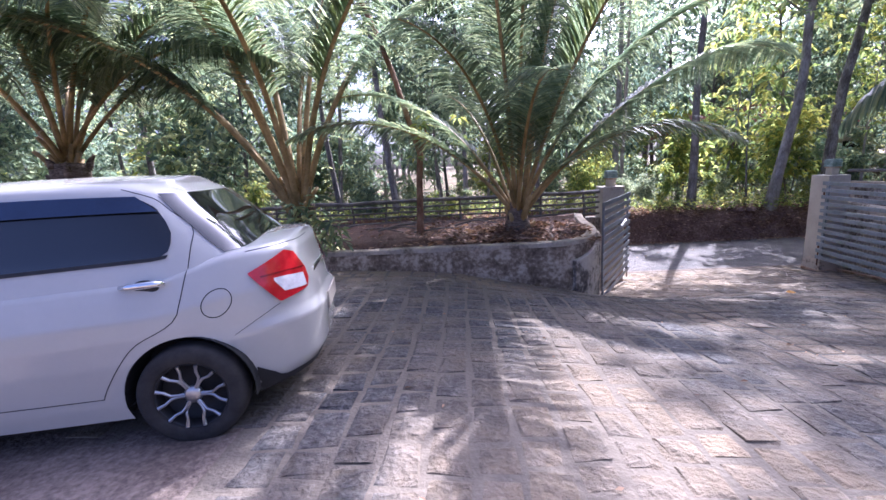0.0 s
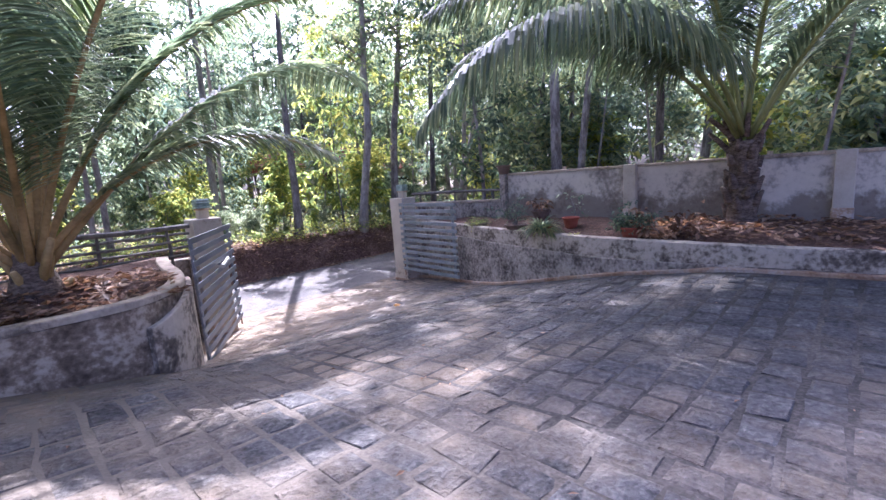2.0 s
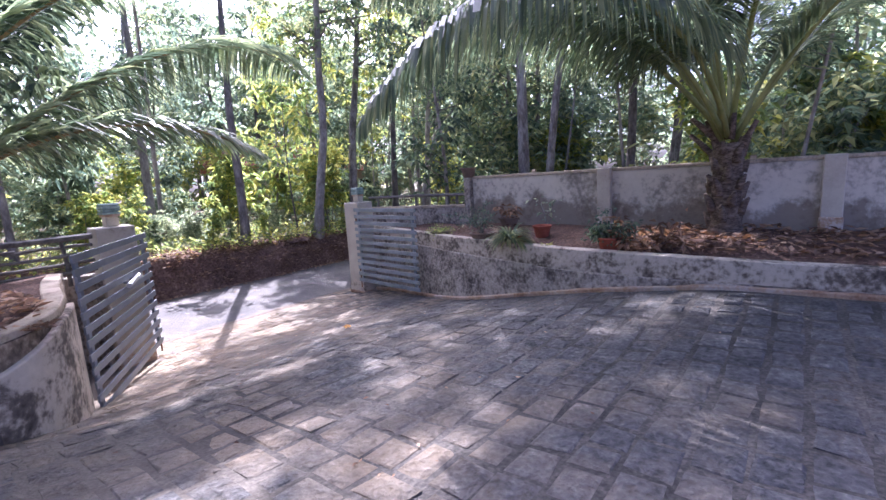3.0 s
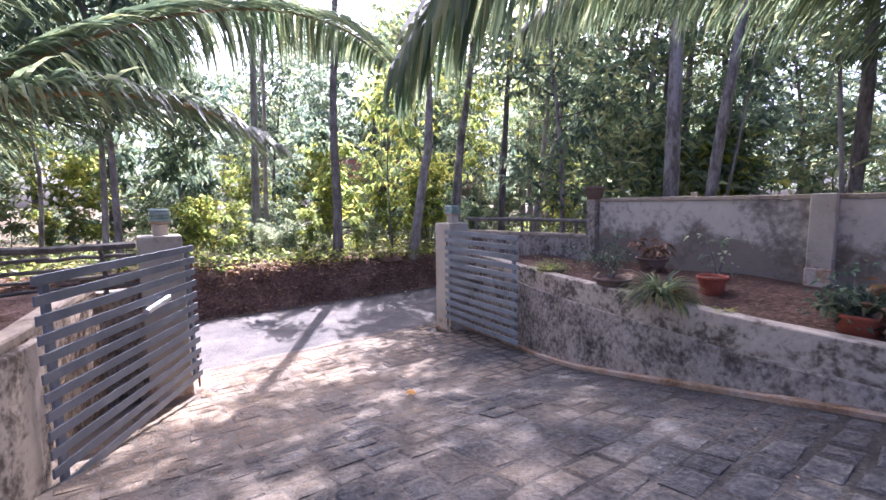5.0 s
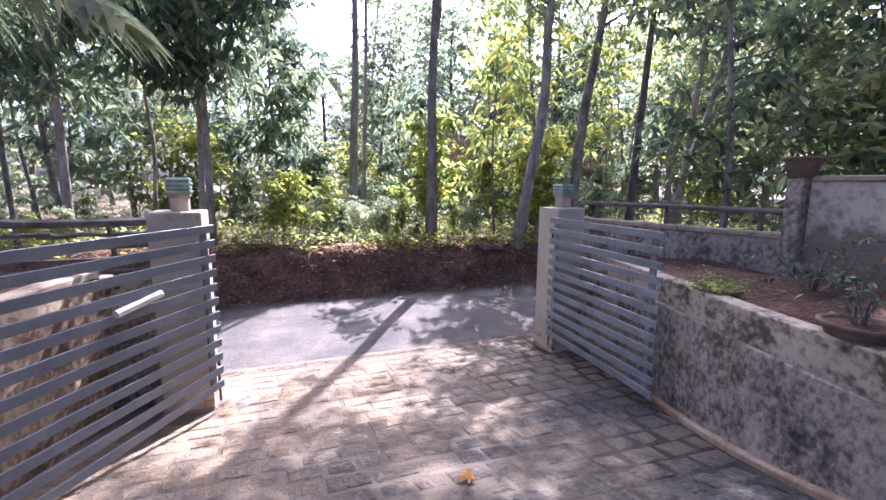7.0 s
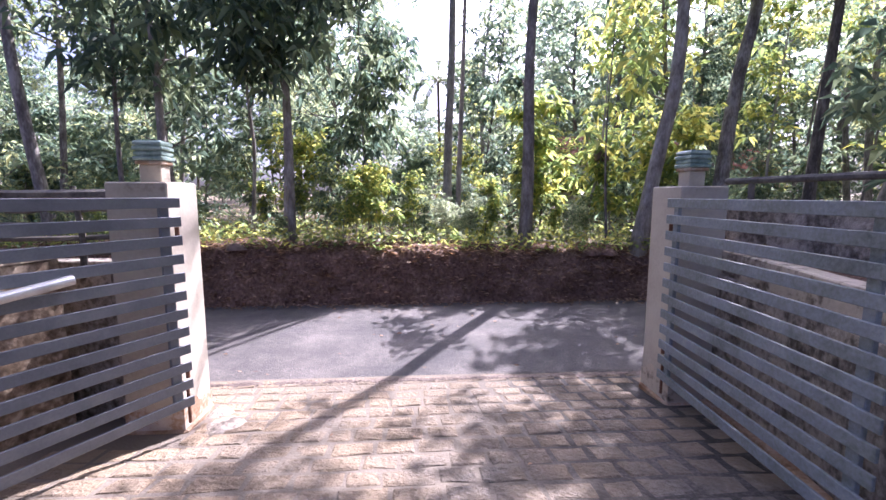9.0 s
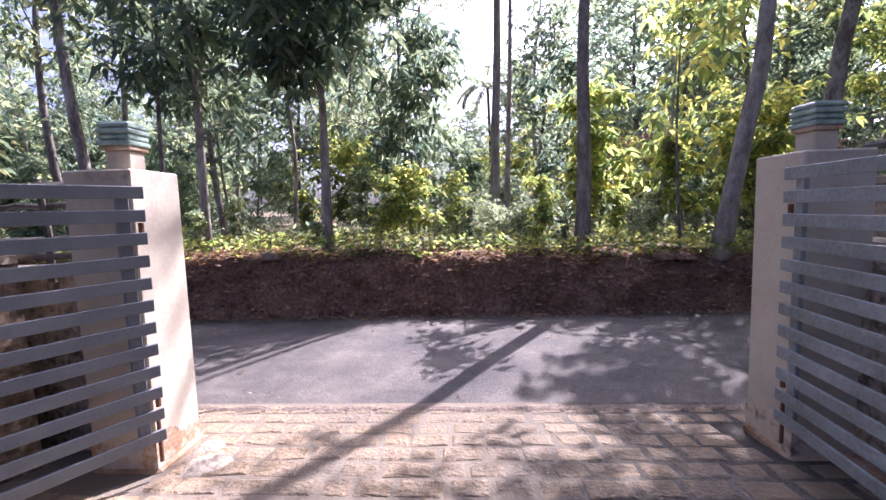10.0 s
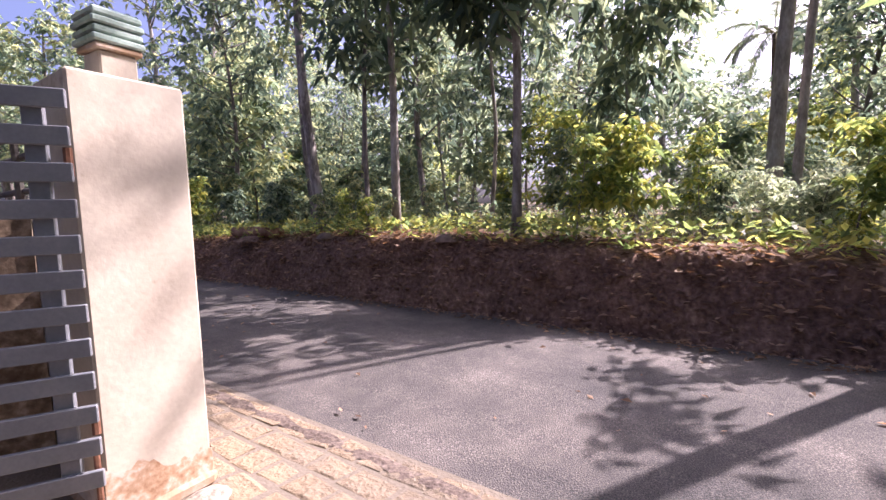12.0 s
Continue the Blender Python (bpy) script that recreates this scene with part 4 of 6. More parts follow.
HERO = [
    ("tree", 8.52, 15.3, tree_meshes(201, 12.4, 0.155, 0.72, 2.2, 18, 40, 0.26, 0.12, fork=0.47, slim=0.42, path=[(0, 0, -0.4), (0.05, 0, 2), (0.02, 0, 4), (0.1, 0, 6), (0.25, 0, 9), (0.3, 0, 13.1)]), BARK_PALE, LEAF_MID, "tall forked tree with lichen-spotted grey bark on the bank"),
    ("tree", 11.0, 14.95, tree_meshes(202, 17, 0.17, 0.36, 2.7, 40, 48, 0.26, 0.25, slim=0.42, path=[(0, 0, -0.4), (0.26, 0, 1.3), (0.54, 0, 2.8), (0.82, 0, 4.3), (0.76, 0, 5.7), (1.0, 0, 9), (1.0, 0, 17.1)]), BARK_PALE, LEAF_MID, "leaning grey-barked tree at the bank's edge"),
    ("tree", 6.97, 18.7, tree_meshes(203, 15, 0.15, 0.62, 1.9, 14, 36, 0.24, 0.15, path=[(0, 0, -0.4), (0.05, 0, 3), (0.16, 0, 6), (0.2, 0, 15.1)]), BARK_PALE, LEAF_DARK, "tall straight grey tree among undergrowth"),
    ("tree", 7.3, 18.9, tree_meshes(204, 14, 0.09, 0.62, 1.5, 11, 30, 0.24, 0.15, path=[(0, 0, -0.4), (0.1, 0, 3), (0.2, 0, 6), (0.35, 0, 14.1)]), BARK_PALE, LEAF_DARK, "slim pale tree beside a thicker trunk"),
    ("tree", 3.12, 15.7, tree_meshes(205, 11, 0.09, 0.30, 2.2, 30, 28, 0.30, 0.25, droop=0.55, slim=0.40, path=[(0, 0, -0.4), (0.02, 0, 1.5), (0.02, 0, 3.4), (-0.1, 0, 5), (-0.5, 0, 8), (-0.7, 0, 11.1)]), BARK_PALE, LEAF_DARK, "leafy tree with drooping dark leaves on the bank"),
    ("tree", 2.82, 16.25, tree_meshes(206, 10, 0.08, 0.34, 2.0, 26, 32, 0.30, 0.3, droop=0.55, slim=0.40), BARK_PALE, LEAF_DARK, "pale-stemmed tree with hanging dark leaves"),
    ("tree", 0.45, 15.5, tree_meshes(207, 11, 0.10, 0.32, 2.3, 30, 28, 0.30, 0.2, droop=0.5, slim=0.40, path=[(0, 0, -0.4), (0.03, 0, 2), (0.02, 0, 4), (-0.1, 0, 6), (-0.4, 0, 11.1)]), BARK_PALE, LEAF_DARK, "grey-stemmed tree with drooping foliage on the bank"),
    ("tree", -0.5, 15.7, tree_meshes(211, 9, 0.06, 0.34, 1.6, 24, 22, 0.26, 0.3, droop=0.5, slim=0.40), BARK, LEAF_DARK, "slender dark-stemmed tree with drooping foliage"),
    ("tree", 1.35, 18.0, tree_meshes(208, 9, 0.06, 0.55, 1.2, 12, 24, 0.22, 0.6, path=[(0, 0, -0.4), (0.15, 0, 1.2), (0.22, 0, 2.9), (0.1, 0, 4), (0.3, 0, 9.1)]), BARK_PALE, LEAF_DARK, "thin whitish crooked tree"),
    ("tree", 13.5, 15.9, tree_meshes(209, 15, 0.19, 0.45, 3.0, 28, 50, 0.26, 0.3, slim=0.42, path=[(0, 0, -0.4), (0.17, 0, 2), (0.36, 0, 4.1), (0.75, 0, 6.1), (1.3, 0, 10), (1.7, 0, 15.1)]), BARK, LEAF_MID, "thick dark-barked tree in the thicket"),
    ("tree", 15.6, 15.5, tree_meshes(212, 14, 0.15, 0.5, 2.4, 22, 40, 0.26, 0.3, slim=0.42, path=[(0, 0, -0.4), (0.1, 0, 2), (0.35, 0, 6), (0.9, 0, 14.1)]), BARK, LEAF_LIME, "tall dark-stemmed tree with sunlit leaves"),
    ("tree", 17.4, 15.6, tree_meshes(213, 13, 0.15, 0.5, 2.4, 22, 36, 0.26, 0.3, slim=0.42, path=[(0, 0, -0.4), (0.6, 0, 2), (1.9, 0, 5.5), (3.4, 0, 13.1)]), BARK_PALE, LEAF_MID, "strongly leaning grey tree beyond the lane"),
    ("tree", 4.76, 17.6, tree_meshes(210, 8.5, 0.055, 0.28, 1.3, 24, 36, 0.26, 0.25, droop=0.6, slim=0.36), BARK, LEAF_DARK, "slender tree with dense hanging leaves"),
    ("tree", 10.55, 15.4, tree_meshes(214, 5.6, 0.035, 0.42, 1.0, 6, 6, 0.32, 0.2, droop=0.5, slim=0.45), BARK, LEAF_LIME, "thin young tree with sparse hanging lime leaves"),
]
for k, (name, x, y, ms, bark, leaf, label) in enumerate(HERO):
    plant_tree(name, ms, bark, leaf, x, y, bank_top(x) - 0.05, 1.0, 0, label, "tree", "trees along the lane")


# a drooping leafy branch behind the forked trunk
branch_g, leaf_g, _b = Geo(), Geo(), random.Random(64)
twig_line = [(8.54, 15.3, 3.0), (8.5, 15.75, 3.45), (8.42, 16.3, 3.6), (8.36, 16.8, 3.45)]
branch_g.tube(twig_line, [0.035, 0.028, 0.02, 0.01], 6)
for c in twig_line[1:]:
    clump(leaf_g, Vector(c) + Vector((-0.05, 0.1, -0.05)), 0.36, 50, _b, 0.26, 0.5, 0.42)
spray = thing("leafy_branch", pose(0, 0, 0), "drooping branch of dark leaves on the forked tree", "branch")
part("stem", branch_g, BARK_PALE, spray)
tagged(part("foliage", leaf_g, LEAF_DARK, spray), kind="stuff")


def open_sky(x, y):
    """The clearing that is seen through the gate."""
    return abs((x - 6.3) - 0.02 * (y - 6)) < 0.7 + 0.075 * (y - 10)


r = random.Random(17)
kinds = [(TALL, BARK, LEAF_MID, "tall woodland tree with a high green crown"), (LEAFY, BARK, LEAF_DARK, "dense leafy woodland tree"), (SLIM, BARK_PALE, LEAF_MID, "slim pale-stemmed woodland tree")]
spots = []
while len(spots) < 66:
    x, y = r.uniform(-24, 36), 15.6 + 20 * r.random() ** 1.3
    if any((x - a) ** 2 + (y - b) ** 2 < 1.2 for a, b in spots):
        continue
    if open_sky(x, y) or (3.0 < x - 0.6 * (y - 12.3) < 9.8 and y < 28):
        continue
    spots.append((x, y))
for k, (x, y) in enumerate(spots):
    ms, bark, leaf, label = kinds[r.choice((0, 0, 1, 1, 2, 2, 2))]
    if 7 < x < 18 and k % 2 == 0:
        leaf = LEAF_LIME
    plant_tree("tree", r.choice(ms), bark, leaf, x, y, terrain(x, y) - 0.05, r.uniform(0.75, 1.1), r.uniform(0, 360), label, "tree", "woodland trees")
for x, y in ((19.5, 17.0), (22.5, 20.0), (18.8, 25.5), (26.5, 22.0)):
    plant_tree("tree", r.choice(TALL), BARK, r.choice((LEAF_MID, LEAF_HAZE, LEAF_LIME)), x, y, terrain(x, y) - 0.05, r.uniform(0.85, 1.1), r.uniform(0, 360), "tall woodland tree with a high green crown", "tree", "woodland trees")
# the wood behind the boundary wall
for x, y, lean, rad in ((12.0, 6.9, 0.0, 0.16), (12.0, 6.35, -0.115, 0.11)):
    plant_tree("tree", tree_meshes(int(300 + y * 10), 12, rad, 0.5, 2.2, 16, 24, 0.28, 0.3, path=[(0, 0, -0.6), (0, lean * 2, 2), (0, lean * 5, 5), (0.2, lean * 9, 12.1)]), BARK, LEAF_MID, x, y, 0.0, 1.0, 0, "grey-trunked tree close behind the boundary wall", "tree", "trees behind the wall")
for k in range(20):
    x, y = 11 + 13 * r.random() ** 1.4, r.uniform(-5, 13.2)
    if y > 9.5 and x < 11:
        continue
    ms, bark, leaf, label = kinds[r.choice((0, 0, 2, 2, 1))]
    x = max(x, 11.6)
    plant_tree("tree", r.choice(ms), bark, leaf, x, min(y, 9.6) if x < 12 else y, terrain(x, min(y, 9.6)) - 0.3, r.uniform(0.7, 1.0), r.uniform(0, 360), label, "tree", "trees behind the wall")
for x, y, sc, turn in ((14.8, 9.4, 1.0, 30), (18.2, 12.2, 1.3, 200)):
    plant_tree("tree", LEAFY[int(turn) % 3], BARK, LEAF_MID, x, y, terrain(x, min(y, 9.6)) - 0.3, sc, turn, "dense dark-leaved tree behind the wall", "tree", "trees behind the wall")
# far wood; its haze is only the paler, bluer leaf colour
for k in range(70):
    a = r.uniform(-75, 80)
    d = r.uniform(38, 75)
    x, y = 4 + d * math.sin(radians(a)), 4 + d * math.cos(radians(a))
    if y < 18:
        continue
    sc = r.uniform(0.45, 0.62) if open_sky(x, y) else r.uniform(0.7, 1.1)
    plant_tree("tree", r.choice(FARTREE), BARK, LEAF_HAZE, x, y, terrain(x, y) - 0.3, sc, r.uniform(0, 360), "distant broad-crowned tree, haze put into its leaf colour", "tree", "far trees")
for k in range(14):
    a, d = radians(r.uniform(14, 62)), r.uniform(30, 52)
    x, y = 5 + d * math.sin(a), 5 + d * math.cos(a)
    plant_tree("tree", r.choice(FARTREE), BARK, LEAF_HAZE, x, y, terrain(x, y) - 0.3, r.uniform(0.75, 1.1) if not open_sky(x, y) else 0.6, r.uniform(0, 360), "distant broad-crowned tree, haze put into its leaf colour", "tree", "far trees")
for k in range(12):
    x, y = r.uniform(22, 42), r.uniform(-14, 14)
    plant_tree("tree", r.choice(FARTREE), BARK, LEAF_HAZE, x, y, terrain(x, min(y, 10)) - 0.3, r.uniform(0.5, 0.8), r.uniform(0, 360), "distant broad-crowned tree, haze put into its leaf colour", "tree", "far trees")
# understorey
for k in range(62):
    x, y = r.uniform(-34, 46), 19 + 24 * r.random() ** 1.2
    kind, leaf, size, turn = r.choice(SHRUB), r.choice((LEAF_MID, LEAF_HAZE, LEAF_HAZE, LEAF_LIME)), r.uniform(0.7, 1.3), r.uniform(0, 360)
    if 7.0 < x < 12.5 and y < 25:
        size *= 0.45
    plant_tree("bush", kind, BARK, leaf, x, y, terrain(x, y) - 0.1, size, turn, "dense green woodland bush under the trees", "bush", "woodland bushes")
for k in range(22):
    x, y = r.uniform(-36, -2), r.uniform(18, 34)
    plant_tree("bush", r.choice(SHRUB), BARK, r.choice((LEAF_MID, LEAF_HAZE, LEAF_DARK)), x, y, terrain(x, y) - 0.1, r.uniform(0.9, 1.5), r.uniform(0, 360), "dense green woodland bush under the trees", "bush", "woodland bushes")
for x, y, sc in ((12.6, 0.6, 0.75), (14.0, -1.4, 0.9), (13.2, 2.9, 0.7), (15.5, 1.2, 1.0), (14.5, -4.5, 0.9), (13.0, -3.4, 0.7)):
    plant_tree("bush", r.choice(SHRUB), BARK, r.choice((LEAF_MID, LEAF_LIME)), x, y, terrain(x, y) - 0.1, sc, r.uniform(0, 360), "sunlit green bush behind the boundary wall", "bush", "bushes behind the wall")
for k in range(9):
    x, y = r.uniform(21, 36), r.uniform(-12, 10)
    plant_tree("bush", r.choice(SHRUB), BARK, LEAF_HAZE, x, y, terrain(x, min(y, 8)) - 0.1, r.uniform(1.3, 2.0), r.uniform(0, 360), "tall green bush beyond the boundary wall", "bush", "bushes behind the wall")
for k in range(9):
    x, y = r.uniform(13, 18), r.uniform(-6, 9.5)
    plant_tree("bush", r.choice(SHRUB), BARK, r.choice((LEAF_MID, LEAF_HAZE, LEAF_LIME)), x, y, terrain(x, y) - 0.1, r.uniform(0.6, 0.9), r.uniform(0, 360), "dark green bush behind the boundary wall", "bush", "bushes behind the wall")
for x, y, sc in ((9.85, 18.7, 1.3), (7.6, 15.6, 0.5), (9.1, 15.5, 0.4), (11.6, 17.5, 1.0), (4.6, 15.9, 0.55), (6.0, 16.4, 0.45), (12.9, 16.6, 0.9), (13.2, 17.2, 1.2)):
    plant_tree("sapling", r.choice(SAPLING), BARK, LEAF_LIME, x, y, bank_top(x), sc, r.uniform(0, 360), "bright yellow-green sapling by the lane", "sapling", "saplings on the bank")
for x, y, sc in ((7.4, 16.3, 0.34), (6.7, 16.9, 0.3), (7.9, 17.0, 0.36), (5.9, 17.6, 0.34), (10.1, 16.6, 0.3)):
    plant_tree("bush", r.choice(SHRUB), BARK, LEAF_GREY, x, y, terrain(x, y) - 0.05, sc, r.uniform(0, 360), "low pale grey-green shrub with sunlit leaves", "bush", "pale shrubs on the bank")
# saplings along the bank
for k in range(95):
    x, y = r.uniform(-14, 20), 14.95 + 7 * r.random() ** 1.6
    leaf = r.choice((LEAF_LIME, LEAF_MID, LEAF_MID, LEAF_DARK))
    plant_tree("sapling", r.choice(SAPLING), BARK, leaf, x, y, terrain(x, y) - 0.02 if y > 16 else bank_top(x), r.choice((0.2, 0.25, 0.3, 0.4, 0.5, 0.7)), r.uniform(0, 360), "young broad-leaved sapling in undergrowth", "sapling", "saplings on the bank")


# trees closing the lane to the west
_w = random.Random(23)
for x, y, kind, leaf, sc in ((-26, 16.4, FARTREE, LEAF_MID, 0.8), (-31, 15.9, FARTREE, LEAF_HAZE, 0.9), (-36, 17.0, FARTREE, LEAF_HAZE, 0.9), (-43, 15.6, FARTREE, LEAF_HAZE, 1.0), (-14, 8.3, LEAFY, LEAF_MID, 1.0), (-18, 8.8, TALL, LEAF_MID, 0.9), (-24, 9.2, TALL, LEAF_MID, 0.9)):
    plant_tree("tree", _w.choice(kind), BARK, leaf, x, y, terrain(x, y) - 0.2, sc, _w.uniform(0, 360), "green leafy tree along the lane beyond the gate", "tree", "trees along the lane")


# ---- undergrowth and litter ----
def scatter_leaves(name, n, where, size, material, label, lift=0.01, tilt=0.5, slim=0.45):
    g = Geo()
    q = random.Random(name + label)
    for _ in range(n):
        x, y, z = where(q)
        a = q.uniform(0, 6.283)
        L = size * q.uniform(0.5, 1.3)
        g.leaf(Vector((x, y, z + lift * q.uniform(0.3, 2))), Vector((math.cos(a), math.sin(a), q.uniform(0, tilt))), Vector((q.uniform(-0.5, 0.5), q.uniform(-0.5, 0.5), 1)), L, L * slim, q.uniform(-0.2, 0.3), q.uniform(0, 0.2))
    return tagged(part(name, g, material), label, name.replace("_", " "), kind="stuff")


def on_bank(q):
    i, j = q.uniform(230, 560), 19 * q.random() ** 0.55
    x, y, z = bank_point(i, j)
    return x, y - 0.02, z


scatter_leaves("leaf_litter", 15000, on_bank, 0.14, LITTER, "dry brown leaves strewn over the bank", 0.02)
scatter_leaves("ground_cover", 15000, lambda q: (lambda x, y: (x, y, max(bank_top(x), terrain(x, y)) + q.uniform(0, 0.35)))(q.uniform(-14, 22), 14.7 + 6 * q.random() ** 1.7), 0.16, LEAF_LIME, "low bright green weeds on the bank", 0.02, 1.2)
scatter_leaves("ground_cover", 9000, lambda q: (lambda x, y: (x, y, terrain(x, y) + q.uniform(0, 0.6)))(q.uniform(-20, 30), 16 + 12 * q.random()), 0.18, LEAF_MID, "dense low woodland undergrowth", 0.02, 1.2)
scatter_leaves("leaf_litter", 2600, lambda q: (q.uniform(-16, 20), ROAD_Y1 + 0.06 - abs(q.gauss(0, 0.14)), ROAD_Z + 0.012), 0.09, LITTER, "dry leaves gathered along the lane's edge", 0.012)
scatter_leaves("leaf_litter", 90, lambda q: (lambda y: (q.uniform(-4, 12), y, ROAD_Z + 0.03))(q.uniform(10.7, 13.9)), 0.08, LITTER, "a few dry leaves on the asphalt", 0.01, 0.2)
scatter_leaves("leaf_litter", 160, lambda q: (lambda x, y: (x, y, G(x, y) + 0.006))(q.uniform(-0.5, 7.5), q.uniform(-0.5, 9.8)), 0.045, LITTER, "small dry leaf bits on the paving", 0.006, 0.2)
scatter_leaves("leaf_litter", 1500, lambda q: (lambda x, y: (x, y, left_z(x, y)))(min(2.4, q.gauss(1.2, 0.7)), min(9.2, max(6.1, q.gauss(6.8, 0.6)))), 0.13, LITTER, "dry brown leaves round the palm", 0.03)
scatter_leaves("leaf_litter", 1800, lambda q: (lambda y: (lambda x: (x, y, right_z(x, y)))(q.uniform(8.1, 9.75)))(q.uniform(-3, 3.6)), 0.13, LITTER, "dry curled leaves under the palm in the bed", 0.03)
scatter_leaves("leaf_litter", 500, lambda q: (lambda x, y: (x, y, left_z(x, y)))(q.uniform(-5, 1.5), q.uniform(6.0, 9)), 0.12, LITTER, "scattered dry leaves on the bed", 0.02)


# ---- slim leaning tree in the bed ----
def slim_tree():
    t = thing("tree", pose(-0.52, 7.56, 0.22), "slim tan-barked leaning tree with a forked stem", "tree")
    part("trunk", Geo().tube([(0, 0, -0.1), (0.03, 0, 0.5), (0.06, 0, 1.1), (0.1, 0, 1.6), (-0.08, 0, 2.2), (-0.3, 0, 3.0), (-0.55, 0, 3.7), (-0.85, 0.05, 4.4), (-1.1, 0.1, 5.6)], [0.075, 0.065, 0.06, 0.06, 0.05, 0.048, 0.045, 0.04, 0.02], 10), BARK_TAN, t, smooth=True)
    part("branch", Geo().tube([(0.1, 0, 1.55), (0.2, 0.02, 1.8), (0.24, 0.05, 2.1)], [0.04, 0.025, 0.01], 7), BARK_TAN, t)
    g, q = Geo(), random.Random(5)
    for c in ((0.2, 0, 1.7), (0.15, 0, 2.0), (0.25, 0.05, 2.2), (-0.9, 0, 4.6), (-1.1, 0.1, 5.4), (-0.8, 0.3, 5.0), (-1.5, 0, 5.2)):
        clump(g, Vector(c), 0.5, 26, q, 0.17)
    part("crown", g, LEAF_LIME, t)
    return t


slim_tree()
# ---- the car ----
CAR_PAINT = surf("white_car_paint", [(0.3, (0.44, 0.425, 0.38)), (0.7, (0.52, 0.505, 0.455))], 0.8, 0.22, 0.0, 40, spec=0.6, contrast=0.1)
CAR_PAINT.node_tree.nodes["Principled BSDF"].inputs["Coat Weight"].default_value = 0.6
GLASS = surf("tinted_glass", [(0.3, (0.008, 0.009, 0.010)), (0.7, (0.014, 0.015, 0.016))], 1, 0.04, 0.0, 40, spec=0.8)
RUBBER = surf("tyre_rubber", [(0.3, (0.022, 0.020, 0.019)), (0.7, (0.05, 0.045, 0.04))], 9, 0.85, 0.2, 60)
BLACK = surf("black_plastic", [(0.3, (0.012, 0.012, 0.013)), (0.7, (0.025, 0.025, 0.026))], 5, 0.55, 0.05, 60)
ALLOY = surf("alloy", [(0.3, (0.46, 0.45, 0.44)), (0.7, (0.6, 0.59, 0.58))], 6, 0.28, 0.0, 60, metal=0.85)
CHROME = surf("chrome", [(0.3, (0.8, 0.8, 0.8)), (0.7, (0.9, 0.9, 0.9))], 6, 0.1, 0.0, 60, metal=1.0)
RED_LENS = surf("red_lens", [(0.3, (0.42, 0.008, 0.012)), (0.7, (0.60, 0.015, 0.02))], 14, 0.12, 0.0, 60, spec=0.7)
RED_DARK = surf("dark_red_lens", [(0.3, (0.16, 0.004, 0.008)), (0.7, (0.24, 0.008, 0.012))], 14, 0.15, 0.0, 60, spec=0.6)
CLEAR_LENS = surf("clear_lens", [(0.3, (0.55, 0.52, 0.52)), (0.7, (0.8, 0.78, 0.78))], 20, 0.12, 0.0, 60, spec=0.7)
VISOR = surf("smoked_visor", [(0.3, (0.012, 0.02, 0.05)), (0.7, (0.02, 0.035, 0.08))], 3, 0.15, 0.0, 60, spec=0.7)


def lerp_knots(x, knots):
    return float(np.interp(x, [k[0] for k in knots], [k[1] for k in knots]))


CAR_N = 4.2
HOUSE_N = 5.5
R_END, F_END = -0.72, 3.24
unit = []
for q in range(721):
    t = math.pi * q / 720
    c, sn = math.cos(t), math.sin(t)
    unit.append((math.copysign(abs(c) ** (2 / CAR_N), c), abs(sn) ** (2 / CAR_N)))
_len = np.concatenate([[0], np.cumsum([math.hypot((b[0] - a[0]) * 2.0, (b[1] - a[1]) * 0.85) for a, b in zip(unit, unit[1:])])])


def contour(k):
    """A point of the half outline in plan, k from 0 (nose) to 1 (tail), as fractions of half length and half width."""
    d = k * _len[-1]
    return float(np.interp(d, _len, [u[0] for u in unit])), float(np.interp(d, _len, [u[1] for u in unit]))


def body_top(s):
    return lerp_knots(s, [(-0.8, 1.07), (-0.55, 1.105), (-0.25, 1.085), (0.1, 0.985), (1.9, 0.89), (2.2, 0.9), (2.7, 0.83), (3.3, 0.66)])


def body_low(s):
    return lerp_knots(s, [(-0.8, 0.30), (-0.45, 0.24), (-0.2, 0.19), (2.6, 0.19), (2.9, 0.2), (3.3, 0.24)])


def body_point(k, v, off=0.0, side=1):
    """A point of the lower body; v from 0 at the sill to 1 at the belt line."""
    u, w = contour(k)
    rear = lerp_knots(v, [(0, -0.66), (0.1, -0.71), (0.45, -0.73), (0.52, -0.69), (0.95, -0.61), (1, -0.58)])
    front = lerp_knots(v, [(0, 3.12), (0.3, 3.24), (0.6, 3.2), (1, 2.95)])
    s = (front + rear) / 2 + u * ((front - rear) / 2 + off)
    half = lerp_knots(v, [(0, 0.795), (0.12, 0.815), (0.42, 0.84), (0.62, 0.845), (0.74, 0.835), (0.9, 0.805), (0.97, 0.785), (1, 0.75)])
    z = body_low(s) + v * (body_top(s) - body_low(s))
    return Vector((s, side * w * (half + off), z))


